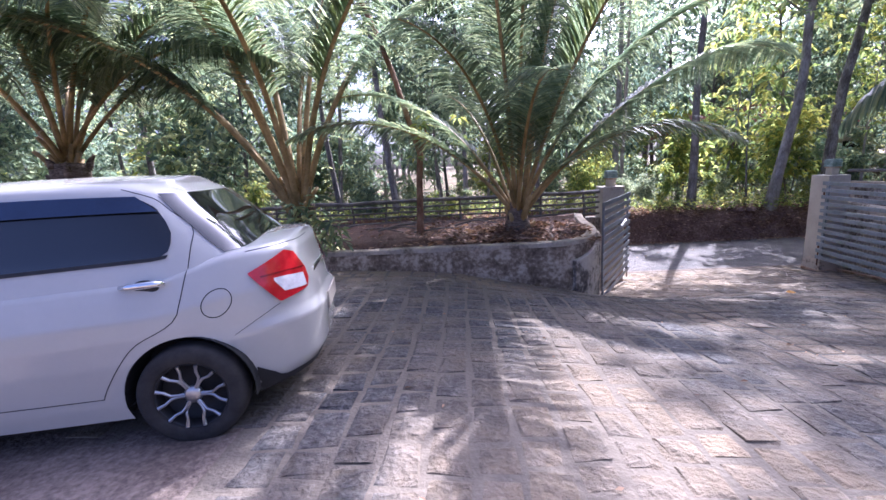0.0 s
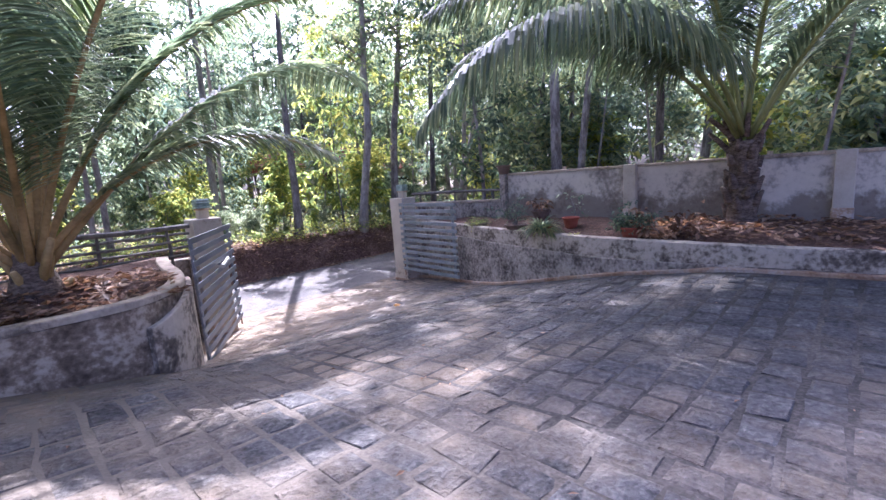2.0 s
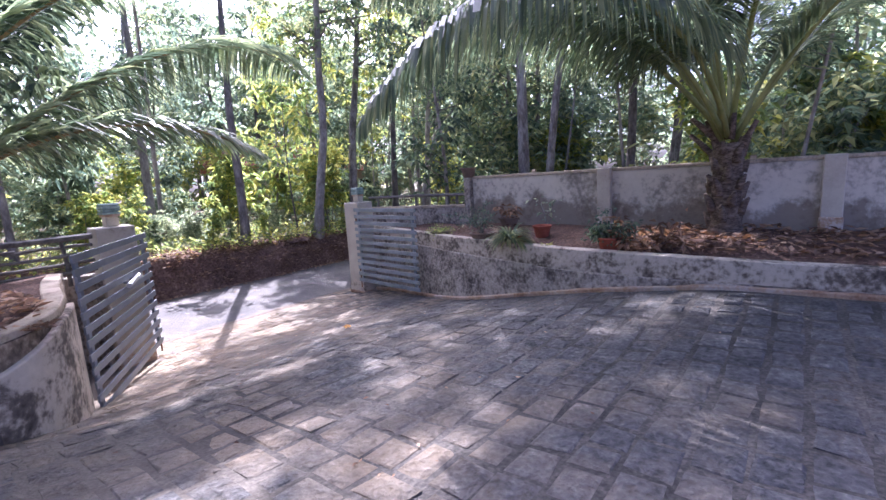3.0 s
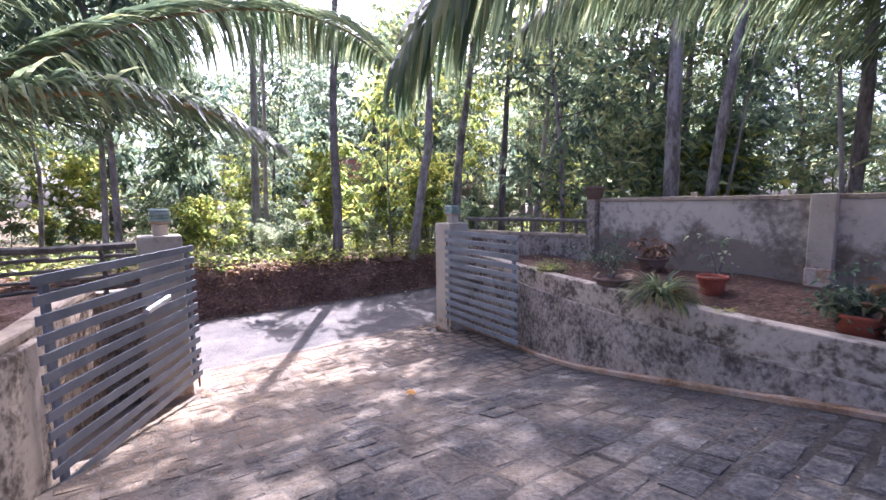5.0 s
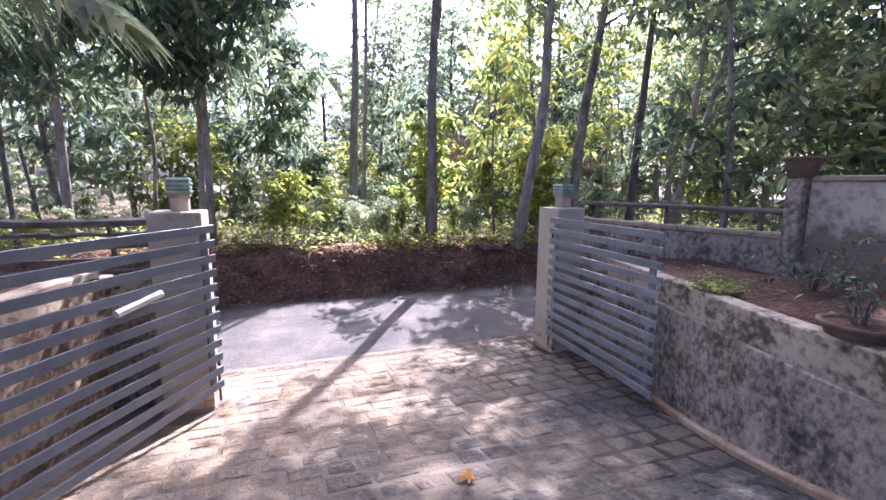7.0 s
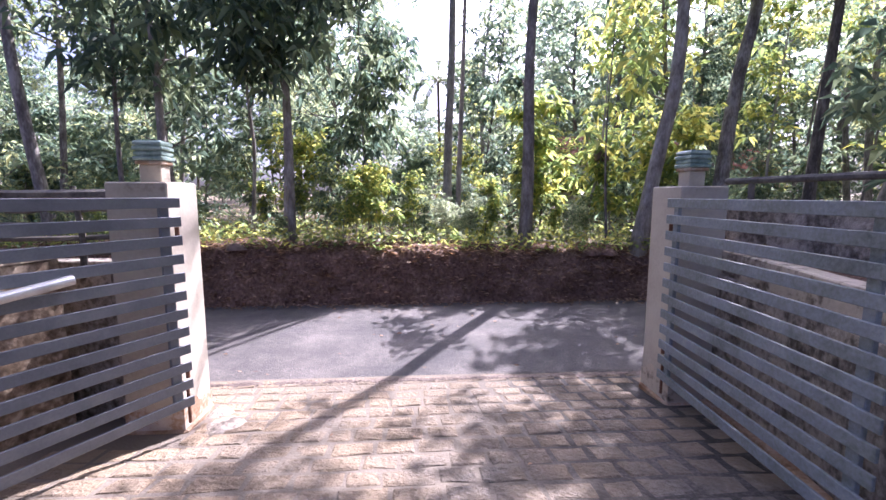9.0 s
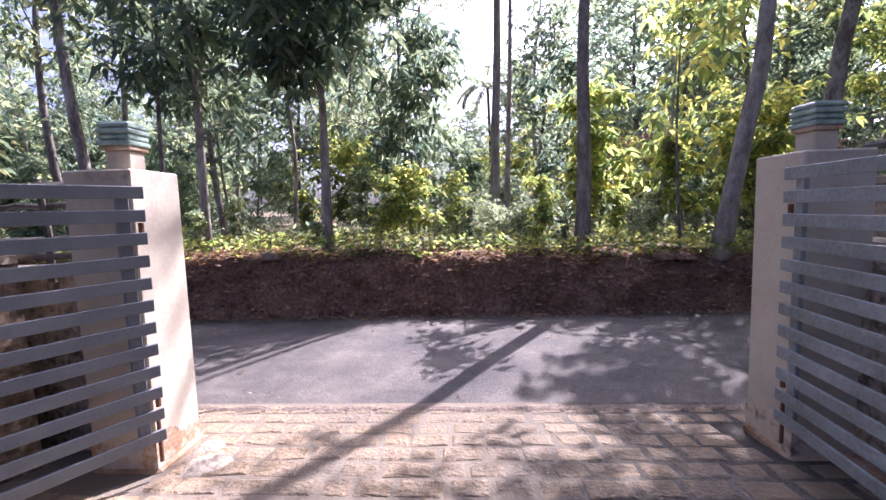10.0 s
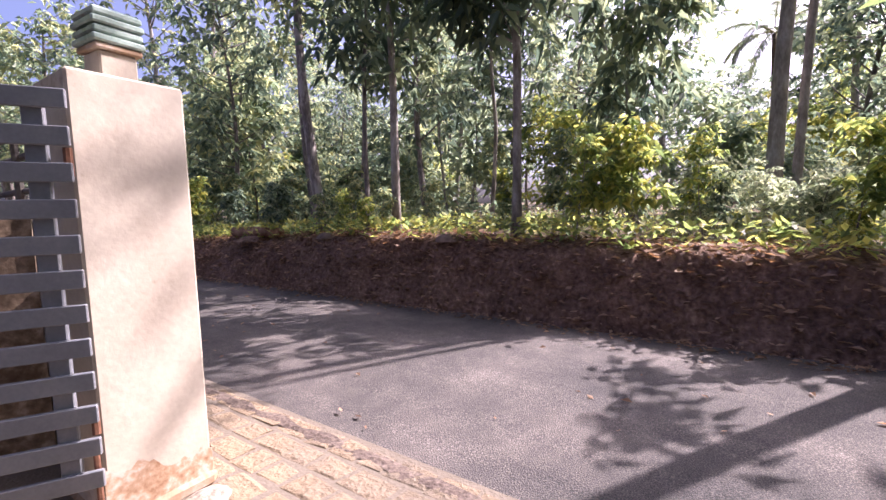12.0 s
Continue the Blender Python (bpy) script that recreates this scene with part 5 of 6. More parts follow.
def house_point(k, v, off=0.0, side=1):
    """A point of the cabin above the belt; v from 0 to 1 at the roof's edge."""
    u, w = contour(k)
    w = (1 - abs(u) ** HOUSE_N) ** (1 / HOUSE_N) if abs(u) < 1 else 0.0
    rear = lerp_knots(v, [(0, -0.37), (0.5, -0.18), (0.9, 0.01), (1, 0.12)])
    front = lerp_knots(v, [(0, 2.42), (0.5, 1.98), (0.9, 1.62), (1, 1.5)])
    s = (front + rear) / 2 + u * ((front - rear) / 2 + off)
    half = lerp_knots(v, [(0, 0.765), (0.3, 0.72), (0.7, 0.645), (0.9, 0.59), (1, 0.55)])
    zb, zt = body_top(s) - 0.02, 1.515 - 0.03 * ((s - 0.9) / 0.9) ** 2
    return Vector((s, side * w * (half + off), zb + v * (zt - zb)))


def s_to_k(fn, s, v):
    lo, hi = 0.0, 1.0
    for _ in range(30):
        mid = (lo + hi) / 2
        if fn(mid, v).x > s:
            lo = mid
        else:
            hi = mid
    return (lo + hi) / 2


def shell(fn, nk, vs, crown):
    """Both sides of a stack of outlines, closed over the top with a slight crown."""
    g = Geo()
    rows = []
    for v in vs:
        rows.append([fn(q / nk, v) for q in range(nk + 1)])
    last = rows[-1]
    for f in (0.9, 0.72, 0.45, 0.2, 0.0):
        rows.append([Vector((p.x, p.y * f, p.z + crown * (1 - f * f))) for p in last])
    n = nk + 1
    half = [p for row in rows for p in row]
    F = [(j * n + i, j * n + i + 1, (j + 1) * n + i + 1, (j + 1) * n + i) for j in range(len(rows) - 1) for i in range(nk)]
    return half, F


def patch(fn, nu, nv, uv, off=0.004, side=1):
    """A skin laid over the body: uv(i, j) gives (k, v)."""
    return Geo().sheet(nu, nv, lambda i, j: fn(*uv(i / (nu - 1), j / (nv - 1)), off, side))


def ribbon(fn, line, width, off=0.0015, side=1):
    """A thin strip along (s, v) points of the body."""
    pts = []
    for s, v in line:
        pts.append(fn(s_to_k(fn, s, v), v, off, side))
    V, F = [], []
    for i, p in enumerate(pts):
        d = (pts[min(i + 1, len(pts) - 1)] - pts[max(i - 1, 0)]).normalized()
        n = d.cross(Vector((0, side, 0))).normalized() * width / 2
        V += [p + n, p - n]
    return Geo().add(V, [(2 * i, 2 * i + 1, 2 * i + 3, 2 * i + 2) for i in range(len(pts) - 1)])


def smooth_line(pts, n=10):
    return [(p.x, p.y) for p in path_pts(pts, 0.05)]


def wheel(parent, s, y, side):
    t = part("wheel", Geo().lathe([(0.0, -0.02), (0.06, -0.02), (0.19, -0.03), (0.2, 0.05)], sides=36), BLACK, parent, at=pose(s, y, 0.3, 90 * -side, 0, 0), smooth=True)
    part("tyre", Geo().lathe([(0.195, -0.1), (0.215, -0.1), (0.27, -0.095), (0.292, -0.075), (0.3, -0.04), (0.3, 0.04), (0.292, 0.07), (0.27, 0.088), (0.215, 0.09), (0.2, 0.08), (0.195, 0.05)], sides=48), RUBBER, t, "dusty black tyre", smooth=True)
    rim = part("rim", Geo().lathe([(0.2, 0.045), (0.203, 0.07), (0.197, 0.078), (0.188, 0.07), (0.185, 0.0)], sides=48), BLACK, t, "black alloy rim", smooth=True)
    for k in range(6):
        g = Geo()
        a = math.tau * k / 6
        for da in (-1, 1):
            pts = [(0.03, a + da * 0.15), (0.085, a + da * 0.06), (0.115, a + da * 0.09), (0.15, a + da * 0.24), (0.192, a + da * 0.27)]
            g.tube([(rr * math.cos(b), rr * math.sin(b), 0.052 + 0.007 * q) for q, (rr, b) in enumerate(pts)], [0.010, 0.008, 0.008, 0.0085, 0.011], 6)
        part("spoke", g, ALLOY, t, "bright machined spoke")
    part("hub_cap", Geo().lathe([(0.0, 0.07), (0.03, 0.068), (0.05, 0.058), (0.052, 0.04)], sides=24), ALLOY, t, smooth=True)
    return t


def build_car(at):
    car = thing("car", at, "white compact sedan with tinted windows parked on the drive", "car")
    NK = 230
    vs = [0, 0.04, 0.1, 0.16, 0.22, 0.28, 0.34, 0.40, 0.45, 0.48, 0.52, 0.56, 0.62, 0.68, 0.74, 0.8, 0.86, 0.91, 0.95, 0.98, 1.0]
    fine = []
    for a, b in zip(vs, vs[1:]):
        fine += [a, (a + b) / 2]
    half, F = shell(body_point, NK, fine + [1.0], 0.03)
    keep = []
    for f in F:
        if min(max(math.hypot(half[i].x - c, half[i].z - 0.3) for i in f) for c in (0.0, 2.43)) < 0.352 and half[f[0]].y > 0.5:
            continue
        keep.append(f)
    used = {i for f in keep for i in f}
    for i in used:
        p = half[i]
        if p.y > 0.5:
            for c in (0.0, 2.43):
                d = math.hypot(p.x - c, p.z - 0.3)
                if 1e-3 < d < 0.352:
                    p.x, p.z = c + (p.x - c) * 0.35 / d, 0.3 + (p.z - 0.3) * 0.35 / d
    g = Geo()
    g.add(half, keep)
    g.add([Vector((p.x, -p.y, p.z)) for p in half], [f[::-1] for f in keep])
    part("body", g, CAR_PAINT, car, "glossy white body shell", smooth=True)
    half, F = shell(house_point, 120, [q / 14 for q in range(15)], 0.05)
    g = Geo().add(half, F)
    g.add([Vector((p.x, -p.y, p.z)) for p in half], [f[::-1] for f in F])
    part("cabin", g, CAR_PAINT, car, "white roof and pillars", smooth=True)
    part("underbody", Geo().box((1.25, 0, 0.3), (3.6, 1.1, 0.2), ch=0.05), BLACK, car)
    for c in (0.0, 2.43):
        for side in (1, -1):
            g = Geo()
            arc = [(c + 0.349 * math.cos(math.pi * q / 24 - 0.1), 0.3 + 0.349 * math.sin(math.pi * q / 24 - 0.1)) for q in range(27)]
            g.add([(x, side * yy, z) for x, z in arc for yy in (0.81, 0.55)], [(2 * i, 2 * i + 1, 2 * i + 3, 2 * i + 2) for i in range(26)])
            g.add([(c, side * 0.56, 0.3)] + [(x, side * 0.56, z) for x, z in arc], [(0, i, i + 1) for i in range(1, 27)])
            part("wheel_arch", g, BLACK, car, "black wheel arch liner")
            wheel(car, c, side * 0.745, side)
    for side in (1, -1):
        # windows
        def quad(s00, s10, s01, s11, va, vb):
            def uv(i, j):
                v = va + (vb - va) * j
                a, b = s00 + (s01 - s00) * j, s10 + (s11 - s10) * j
                return s_to_k(house_point, a + (b - a) * i, v), v
            return uv
        def rear_uv(i, j):
            v = 0.25 + 0.62 * j
            a = lerp_knots(v, [(0.25, 0.085), (0.28, 0.05), (0.36, 0.036), (0.48, 0.037), (0.62, 0.07), (0.76, 0.12), (0.84, 0.19), (0.87, 0.27)])
            return s_to_k(house_point, a + (1.05 - 0.06 * j - a) * i, v), v
        front_uv = quad(1.12, 2.1, 1.07, 1.62, 0.25, 0.87)
        part("window", patch(house_point, 24, 20, rear_uv, 0.004, side), GLASS, car, "dark tinted rear door glass", smooth=True)
        part("window", patch(house_point, 24, 12, front_uv, 0.004, side), GLASS, car, "dark tinted front door glass", smooth=True)
        part("rain_visor", patch(house_point, 24, 5, quad(0.115, 1.04, 0.23, 1.0, 0.725, 0.885), 0.022, side), VISOR, car, "smoked blue rain visor", smooth=True)
        part("rain_visor", patch(house_point, 24, 5, quad(1.1, 1.7, 1.07, 1.6, 0.725, 0.885), 0.022, side), VISOR, car, "smoked blue rain visor", smooth=True)
        part("belt_trim", patch(house_point, 30, 3, quad(0.06, 2.12, 0.05, 2.1, 0.215, 0.25), 0.007, side), BLACK, car)
        part("pillar_trim", patch(house_point, 4, 10, quad(1.03, 1.13, 0.99, 1.08, 0.26, 0.88), 0.006, side), BLACK, car)
        # shut lines
        door = smooth_line([(0.45, 0.19), (0.425, 0.26), (0.336, 0.43), (0.232, 0.57), (0.04, 0.68), (0.0, 0.77), (-0.035, 0.92), (-0.05, 0.995)])
        part("door_seam", ribbon(body_point, door, 0.005, side=side), BLACK, car)
        part("door_seam", ribbon(house_point, smooth_line([(-0.052, 0.03), (-0.062, 0.24), (-0.069, 0.44), (-0.036, 0.56), (0.053, 0.72), (0.14, 0.86), (0.3, 0.955)]), 0.005, side=side), BLACK, car)
        part("door_seam", ribbon(body_point, [(1.12, 0.02 + 0.06 * q) for q in range(17)], 0.005, side=side), BLACK, car)
        part("door_seam", ribbon(body_point, [(0.45 + 0.1 * q, 0.19 + 0.001 * q) for q in range(16)], 0.005, side=side), BLACK, car)
        part("bumper_seam", ribbon(body_point, [(-0.261 - 0.035 * q, 0.47 + 0.017 * q) for q in range(8)], 0.003, side=side), BLACK, car)
        # handles
        for hs in (0.16, 1.28):
            k0 = body_point(s_to_k(body_point, hs, 0.95), 0.95, 0, side)
            part("handle_recess", Geo().lathe([(0.0, 0.006), (0.04, 0.006), (0.05, 0.004), (0.055, 0.0)], c=k0, sides=20, m=pose(0, 0, 0, -90 * side) @ Matrix.Diagonal((1.3, 0.8, 1, 1))), BLACK, car)
            part("door_handle", Geo().tube([(k0.x - 0.11, k0.y + side * 0.01, k0.z + 0.02), (k0.x - 0.06, k0.y + side * 0.035, k0.z + 0.024), (k0.x + 0.06, k0.y + side * 0.035, k0.z + 0.018), (k0.x + 0.12, k0.y + side * 0.01, k0.z + 0.012)], [0.014, 0.019, 0.019, 0.014], 10), CHROME, car, "chrome door handle", smooth=True)
        # tail lamps wrap round the corner
        def lamp_uv(lo, hi, ka, kb):
            def uv(i, j):
                k = ka + (kb - ka) * i
                a, b = lo(i), hi(i)
                return k, a + (b - a) * j
            return uv
        k_tip = s_to_k(body_point, -0.351, 0.84)
        lo = lambda i: lerp_knots(i, [(0, 0.835), (0.33, 0.60), (0.9, 0.64), (1, 0.70)])
        hi = lambda i: lerp_knots(i, [(0, 0.85), (0.60, 0.945), (0.8, 0.92), (1, 0.78)])
        lamp = part("tail_lamp", patch(body_point, 26, 10, lamp_uv(lo, hi, k_tip, k_tip + 0.085), 0.012, side), RED_LENS, car, "red wraparound tail lamp", smooth=True)
        part("clear_lens", patch(body_point, 16, 6, lamp_uv(lambda i: lerp_knots(i, [(0, 0.755), (0.2, 0.665), (1, 0.655)]), lambda i: lerp_knots(i, [(0, 0.775), (1, 0.755)]), k_tip + 0.027, k_tip + 0.074), 0.016, side), CLEAR_LENS, lamp, "clear reversing lens", smooth=True)
        part("lens_rib", patch(body_point, 20, 3, lamp_uv(lambda i: 0.80 - 0.01 * i, lambda i: 0.812 - 0.01 * i, k_tip + 0.012, k_tip + 0.08), 0.0155, side), RED_DARK, lamp, "dark red lamp divider", smooth=True)
        part("mirror", Geo().box((2.0, side * 0.9, 1.0), (0.12, 0.2, 0.13), ch=0.03), CAR_PAINT, car)
        part("headlamp", patch(body_point, 16, 8, lamp_uv(lambda i: 0.62, lambda i: 0.85, 0.03, 0.1), 0.008, side), CLEAR_LENS, car, "clear headlamp lens", smooth=True)
        part("bumper_valance", patch(body_point, 20, 4, lambda i, j: (s_to_k(body_point, -0.34, 0.1) + (1 - s_to_k(body_point, -0.34, 0.1)) * i, lerp_knots(i, [(0, 0.2), (0.18, 0.05), (1, 0.035)]) * j), 0.006, side), BLACK, car, "black lower bumper", smooth=True)
    cap = [(-0.188 + 0.078 * math.cos(math.tau * q / 32), 0.715 + 0.088 * math.sin(math.tau * q / 32)) for q in range(33)]
    part("fuel_cap", ribbon(body_point, cap, 0.005, 0.002, 1), BLACK, car, "round fuel flap outline")
    g = Geo().sheet(25, 12, lambda i, j: rear_glass(i / 24, j / 11))
    part("rear_window", g, GLASS, car, "dark sloping rear windscreen", smooth=True)
    part("front_window", Geo().sheet(25, 10, lambda i, j: rear_glass(i / 24, j / 9, nose=True)), GLASS, car, "windscreen", smooth=True)
    part("boot_seam", Geo().tube([(body_point(q / 10 * 0.16 + 0.84, 0.985).x, body_point(q / 10 * 0.16 + 0.84, 0.985).y, body_point(q / 10 * 0.16 + 0.84, 0.985).z + 0.002) for q in range(11)], [0.0025] * 11, 5), BLACK, car)
    part("number_plate", Geo().box((-0.735, 0, 0.62), (0.012, 0.44, 0.12)), POSTW, car, "plain white number plate")
    part("boot_badge", Geo().box((-0.655, 0.0, 0.86), (0.015, 0.5, 0.03)), CHROME, car, "chrome boot trim strip")
    return car


def rear_glass(i, j, nose=False):
    """A point of the rear (or front) screen: i across, j up."""
    v = 0.06 + 0.84 * j
    f = 2 * i - 1
    y_edge = 0.80 if nose else 0.85 + 0.06 * j
    u = (1 - (abs(f) * y_edge) ** HOUSE_N) ** (1 / HOUSE_N)
    rear = lerp_knots(v, [(0, -0.37), (0.5, -0.18), (0.9, 0.01), (1, 0.12)])
    front = lerp_knots(v, [(0, 2.42), (0.5, 1.98), (0.9, 1.62), (1, 1.5)])
    s = (front + rear) / 2 + (1 if nose else -1) * u * ((front - rear) / 2 + 0.012)
    half = lerp_knots(v, [(0, 0.765), (0.3, 0.72), (0.7, 0.645), (0.9, 0.59), (1, 0.55)])
    zb, zt = body_top(s) - 0.02, 1.515 - 0.03 * ((s - 0.9) / 0.9) ** 2
    return (s, f * y_edge * half, zb + v * (zt - zb) + 0.004)


CAR_TURN = 180 + 11
CAR_SCALE = 0.97
_c = Vector((-1.22, 1.5))
_n = Vector((math.cos(radians(CAR_TURN + 90)), math.sin(radians(CAR_TURN + 90))))
_o = _c - _n * 0.835 * CAR_SCALE
build_car(pose(_o.x, _o.y, G(-1.2, 2.0) - 0.02, 0, 0, CAR_TURN) @ Matrix.Scale(CAR_SCALE, 4))


# ---- box on a leaning stem ----
stem_tree = thing("tree", pose(10.85, 17.5, terrain(10.85, 17.5)), "thin dark leaning stem with a few leaves", "tree")
part("trunk", Geo().tube([(0, 0, -0.2), (0.05, 0, 0.8), (0.3, 0, 1.9), (0.42, 0, 3.0), (0.5, 0, 4.6)], [0.05, 0.045, 0.04, 0.035, 0.015], 8), BARK, stem_tree, smooth=True)
_f, _r = Geo(), random.Random(88)
for c in ((0.45, 0, 3.4), (0.55, 0.1, 4.2), (0.4, -0.1, 4.8)):
    clump(_f, Vector(c), 0.6, 16, _r, 0.24, 0.4, 0.42)
tagged(part("crown", _f, LEAF_LIME, stem_tree), kind="stuff")
hung_box = thing("hanging_box", pose(11.2, 17.38, 1.72), "dark weathered box fixed to a thin leaning stem", "box")
part("body", Geo().box((0, 0, 0.15), (0.36, 0.2, 0.28), ch=0.01), CLAYGREY, hung_box)
part("lid", Geo().box((0, -0.01, 0.305), (0.42, 0.26, 0.03), ch=0.008), BAMBOO, hung_box, "flat grey lid")


# ---- pots and bed plants ----
def pot(x, y, z, r, h, material, label):
    t = thing("flower_pot", pose(x, y, z), label, "flower pot", "pots in the bed")
    part("bowl", Geo().lathe([(0.0, 0.0), (r * 0.62, 0.0), (r * 0.7, 0.01), (r * 0.93, h * 0.8), (r * 0.94, h * 0.82), (r * 1.06, h * 0.83), (r * 1.08, h * 0.98), (r * 1.03, h), (r * 0.92, h * 0.98), (r * 0.88, h * 0.85)], sides=28), material, t, smooth=True)
    part("soil", Geo().lathe([(r * 0.9, h * 0.86), (r * 0.5, h * 0.9), (0.0, h * 0.91)], sides=20), SOIL, t, "dark potting soil")
    return t


def bush(name, x, y, z, rad, height, n, size, leaf, label, stems=6, slim=0.45, seed=1):
    t = thing(name, pose(x, y, z), label, "shrub")
    q = random.Random(seed)
    wood, g = Geo(), Geo()
    for _ in range(stems):
        a = q.uniform(0, 6.28)
        pts = limb_line(Vector((0.02 * math.cos(a), 0.02 * math.sin(a), -0.03)), Vector((math.cos(a) * rad, math.sin(a) * rad, height)), math.hypot(rad, height) * q.uniform(0.6, 1), 5, q, 0.05)
        wood.tube(pts, [0.012, 0.01, 0.008, 0.006, 0.004, 0.003], 5)
        for e in pts[2:]:
            clump(g, e, rad * 0.7, n // (stems * 4) + 1, q, size, 0.3, slim)
    part("stem", wood, BARK, t)
    part("foliage", g, leaf, t)
    return t


def tuft(x, y, z, n, length, width, leaf, label, seed=1):
    """A clump of long arching blades."""
    t = thing("spider_plant", pose(x, y, z), label, "plant")
    q = random.Random(seed)
    g = Geo()
    for _ in range(n):
        a = q.uniform(0, 6.28)
        e = q.uniform(0.5, 1.3)
        p, d = Vector((0.04 * math.cos(a), 0.04 * math.sin(a), 0)), Vector((math.cos(a) * math.cos(e), math.sin(a) * math.cos(e), math.sin(e)))
        L = length * q.uniform(0.6, 1.1)
        s = Vector((-math.sin(a), math.cos(a), 0))
        V = []
        for m in range(6):
            w = width * (0.6, 1, 1, 0.85, 0.55, 0.05)[m] / 2
            V += [p + s * w, p - s * w]
            p = p + d * L / 5
            d = (d + Vector((0, 0, -0.42))).normalized()
        g.add(V, [(2 * m, 2 * m + 1, 2 * m + 3, 2 * m + 2) for m in range(5)])
    tagged(part("foliage", g, leaf, t), kind="stuff")
    return t


pot(8.62, 4.72, right_z(8.62, 4.72) - 0.03, 0.15, 0.22, TERRACOTTA, "red terracotta flower pot on the bed")
pot(8.14, 3.42, right_z(8.14, 3.42) - 0.01, 0.17, 0.2, TERRACOTTA, "red terracotta pot under a dark leafy bush")
pot(8.14, 4.98, right_z(8.14, 4.98) - 0.01, 0.12, 0.16, TERRACOTTA, "small terracotta pot beside a grassy tuft")
pot(8.3, 5.75, right_z(8.3, 5.75) - 0.01, 0.22, 0.18, CLAYGREY, "wide weathered cement bowl with twigs")
pot(9.25, 5.75, right_z(9.25, 5.75) - 0.01, 0.2, 0.2, CLAYGREY, "old clay bowl with a wilted plant")
pot(9.88, 7.14, 1.30, 0.17, 0.22, CLAYGREY, "wide brown pot standing on the wall pier")
bush("shrub", 8.14, 3.42, right_z(8.14, 3.42) + 0.15, 0.24, 0.32, 480, 0.075, LEAF_DARK, "dark green bushy plant in a red pot", 8, 0.6, 3)
pot(8.55, 6.95, right_z(8.55, 6.95) - 0.03, 0.2, 0.16, CLAYGREY, "low brown clay bowl full of moss")
bush("shrub", 8.55, 6.95, right_z(8.55, 6.95) + 0.1, 0.2, 0.07, 900, 0.032, LEAF_LIME, "low cushion of fine green leaves", 10, 0.4, 4)
bush("shrub", 8.3, 5.75, right_z(8.3, 5.75) + 0.15, 0.2, 0.4, 40, 0.06, LEAF_DARK, "sparse twiggy plant in a cement bowl", 5, 0.5, 5)
bush("shrub", 9.35, 6.6, right_z(9.35, 6.6), 0.4, 0.5, 190, 0.07, LEAF_DARK, "straggly grey-green shrub by the wall", 7, 0.5, 6)
bush("shrub", 9.4, 5.0, right_z(9.4, 5.0), 0.25, 0.75, 30, 0.09, LEAF_GREY, "thin bare-twigged shrub against the wall", 5, 0.5, 7)
bush("shrub", 9.25, 5.75, right_z(9.25, 5.75) + 0.16, 0.2, 0.3, 60, 0.12, LITTER, "wilted brown plant in a clay bowl", 5, 0.5, 8)
bush("shrub", 8.25, 2.9, right_z(8.25, 2.9), 0.4, 0.25, 240, 0.13, LITTER, "heap of dry brown leafy cuttings", 8, 0.5, 9)
bush("shrub", -2.0, 6.15, left_z(-2.0, 6.15), 0.4, 0.9, 260, 0.2, LEAF_MID, "upright green shrub at the foot of a palm", 7, 0.25, 10)
tuft(7.98, 4.98, 0.2, 260, 0.5, 0.032, LEAF_MID, "grassy dull green tuft spilling over the wall", 2)
tuft(8.03, 4.35, right_z(8.03, 4.35), 40, 0.16, 0.03, LEAF_LIME, "small bright green rosette plant", 3)
for y, z in ((5.55, 1.32), (1.9, 1.32)):
    tagged(part("cement_stub", Geo().box((9.96, y, z + 0.03), (0.06, 0.08, 0.07), ch=0.01), COPING), "small cement stub on the wall top", "block")


# ---- small things on the ground ----
def lump(name, x, y, z, r, h, material, label, seed):
    g = Geo()
    V = []
    for j in range(6):
        a = j / 5 * math.pi / 2
        for i in range(14):
            b = math.tau * i / 14
            k = 1 + 0.25 * nz(math.cos(b) * 1.5, math.sin(b) * 1.5, seed + j * 0.2)
            V.append((r * k * math.cos(b) * math.cos(a), r * k * math.sin(b) * math.cos(a), h * math.sin(a) - 0.02))
    F = [(j * 14 + i, j * 14 + (i + 1) % 14, (j + 1) * 14 + (i + 1) % 14, (j + 1) * 14 + i) for j in range(5) for i in range(14)]
    return tagged(part(name, g.add(V, F), material, at=pose(x, y, z), smooth=True), label, "stone")


lump("mortar_lump", 4.2, 9.25, G(4.2, 9.25), 0.2, 0.05, MORTAR, "pale lump of spilt mortar by the gate post", 3.0)
lump("mortar_lump", 4.05, 9.55, G(4.05, 9.55), 0.13, 0.05, MORTAR, "small grey mortar lump beside the post", 5.0)
for k, (x, dz) in enumerate(((9.9, 0.0), (2.2, 0.0), (-3.6, 0.02), (-0.9, 0.0), (10.3, 0.02))):
    lump("stone", x, 14.75, bank_top(x) - 0.02, 0.2 if k != 2 else 0.35, 0.14, CLAYGREY if k % 2 else EARTH, "weathered stone lying on the bank's edge", 8.0 + k)
dry = Geo()
for a in (0, 0.7, 1.5, 2.6, 3.5, 4.4, 5.3):
    dry.leaf(Vector((0, 0, 0.012)), Vector((math.cos(a), math.sin(a), 0.25 + 0.1 * math.sin(5 * a))), Vector((0.2, 0.1, 1)), 0.06 + 0.035 * abs(math.sin(3 * a)), 0.05, 0.4, 0.1)
LEAF_YELLOW = leafy("fallen_leaf", [(0.2, (0.36, 0.20, 0.07)), (0.8, (0.52, 0.34, 0.14))], 0.15, 0.6, (1, 0.8, 0.4))
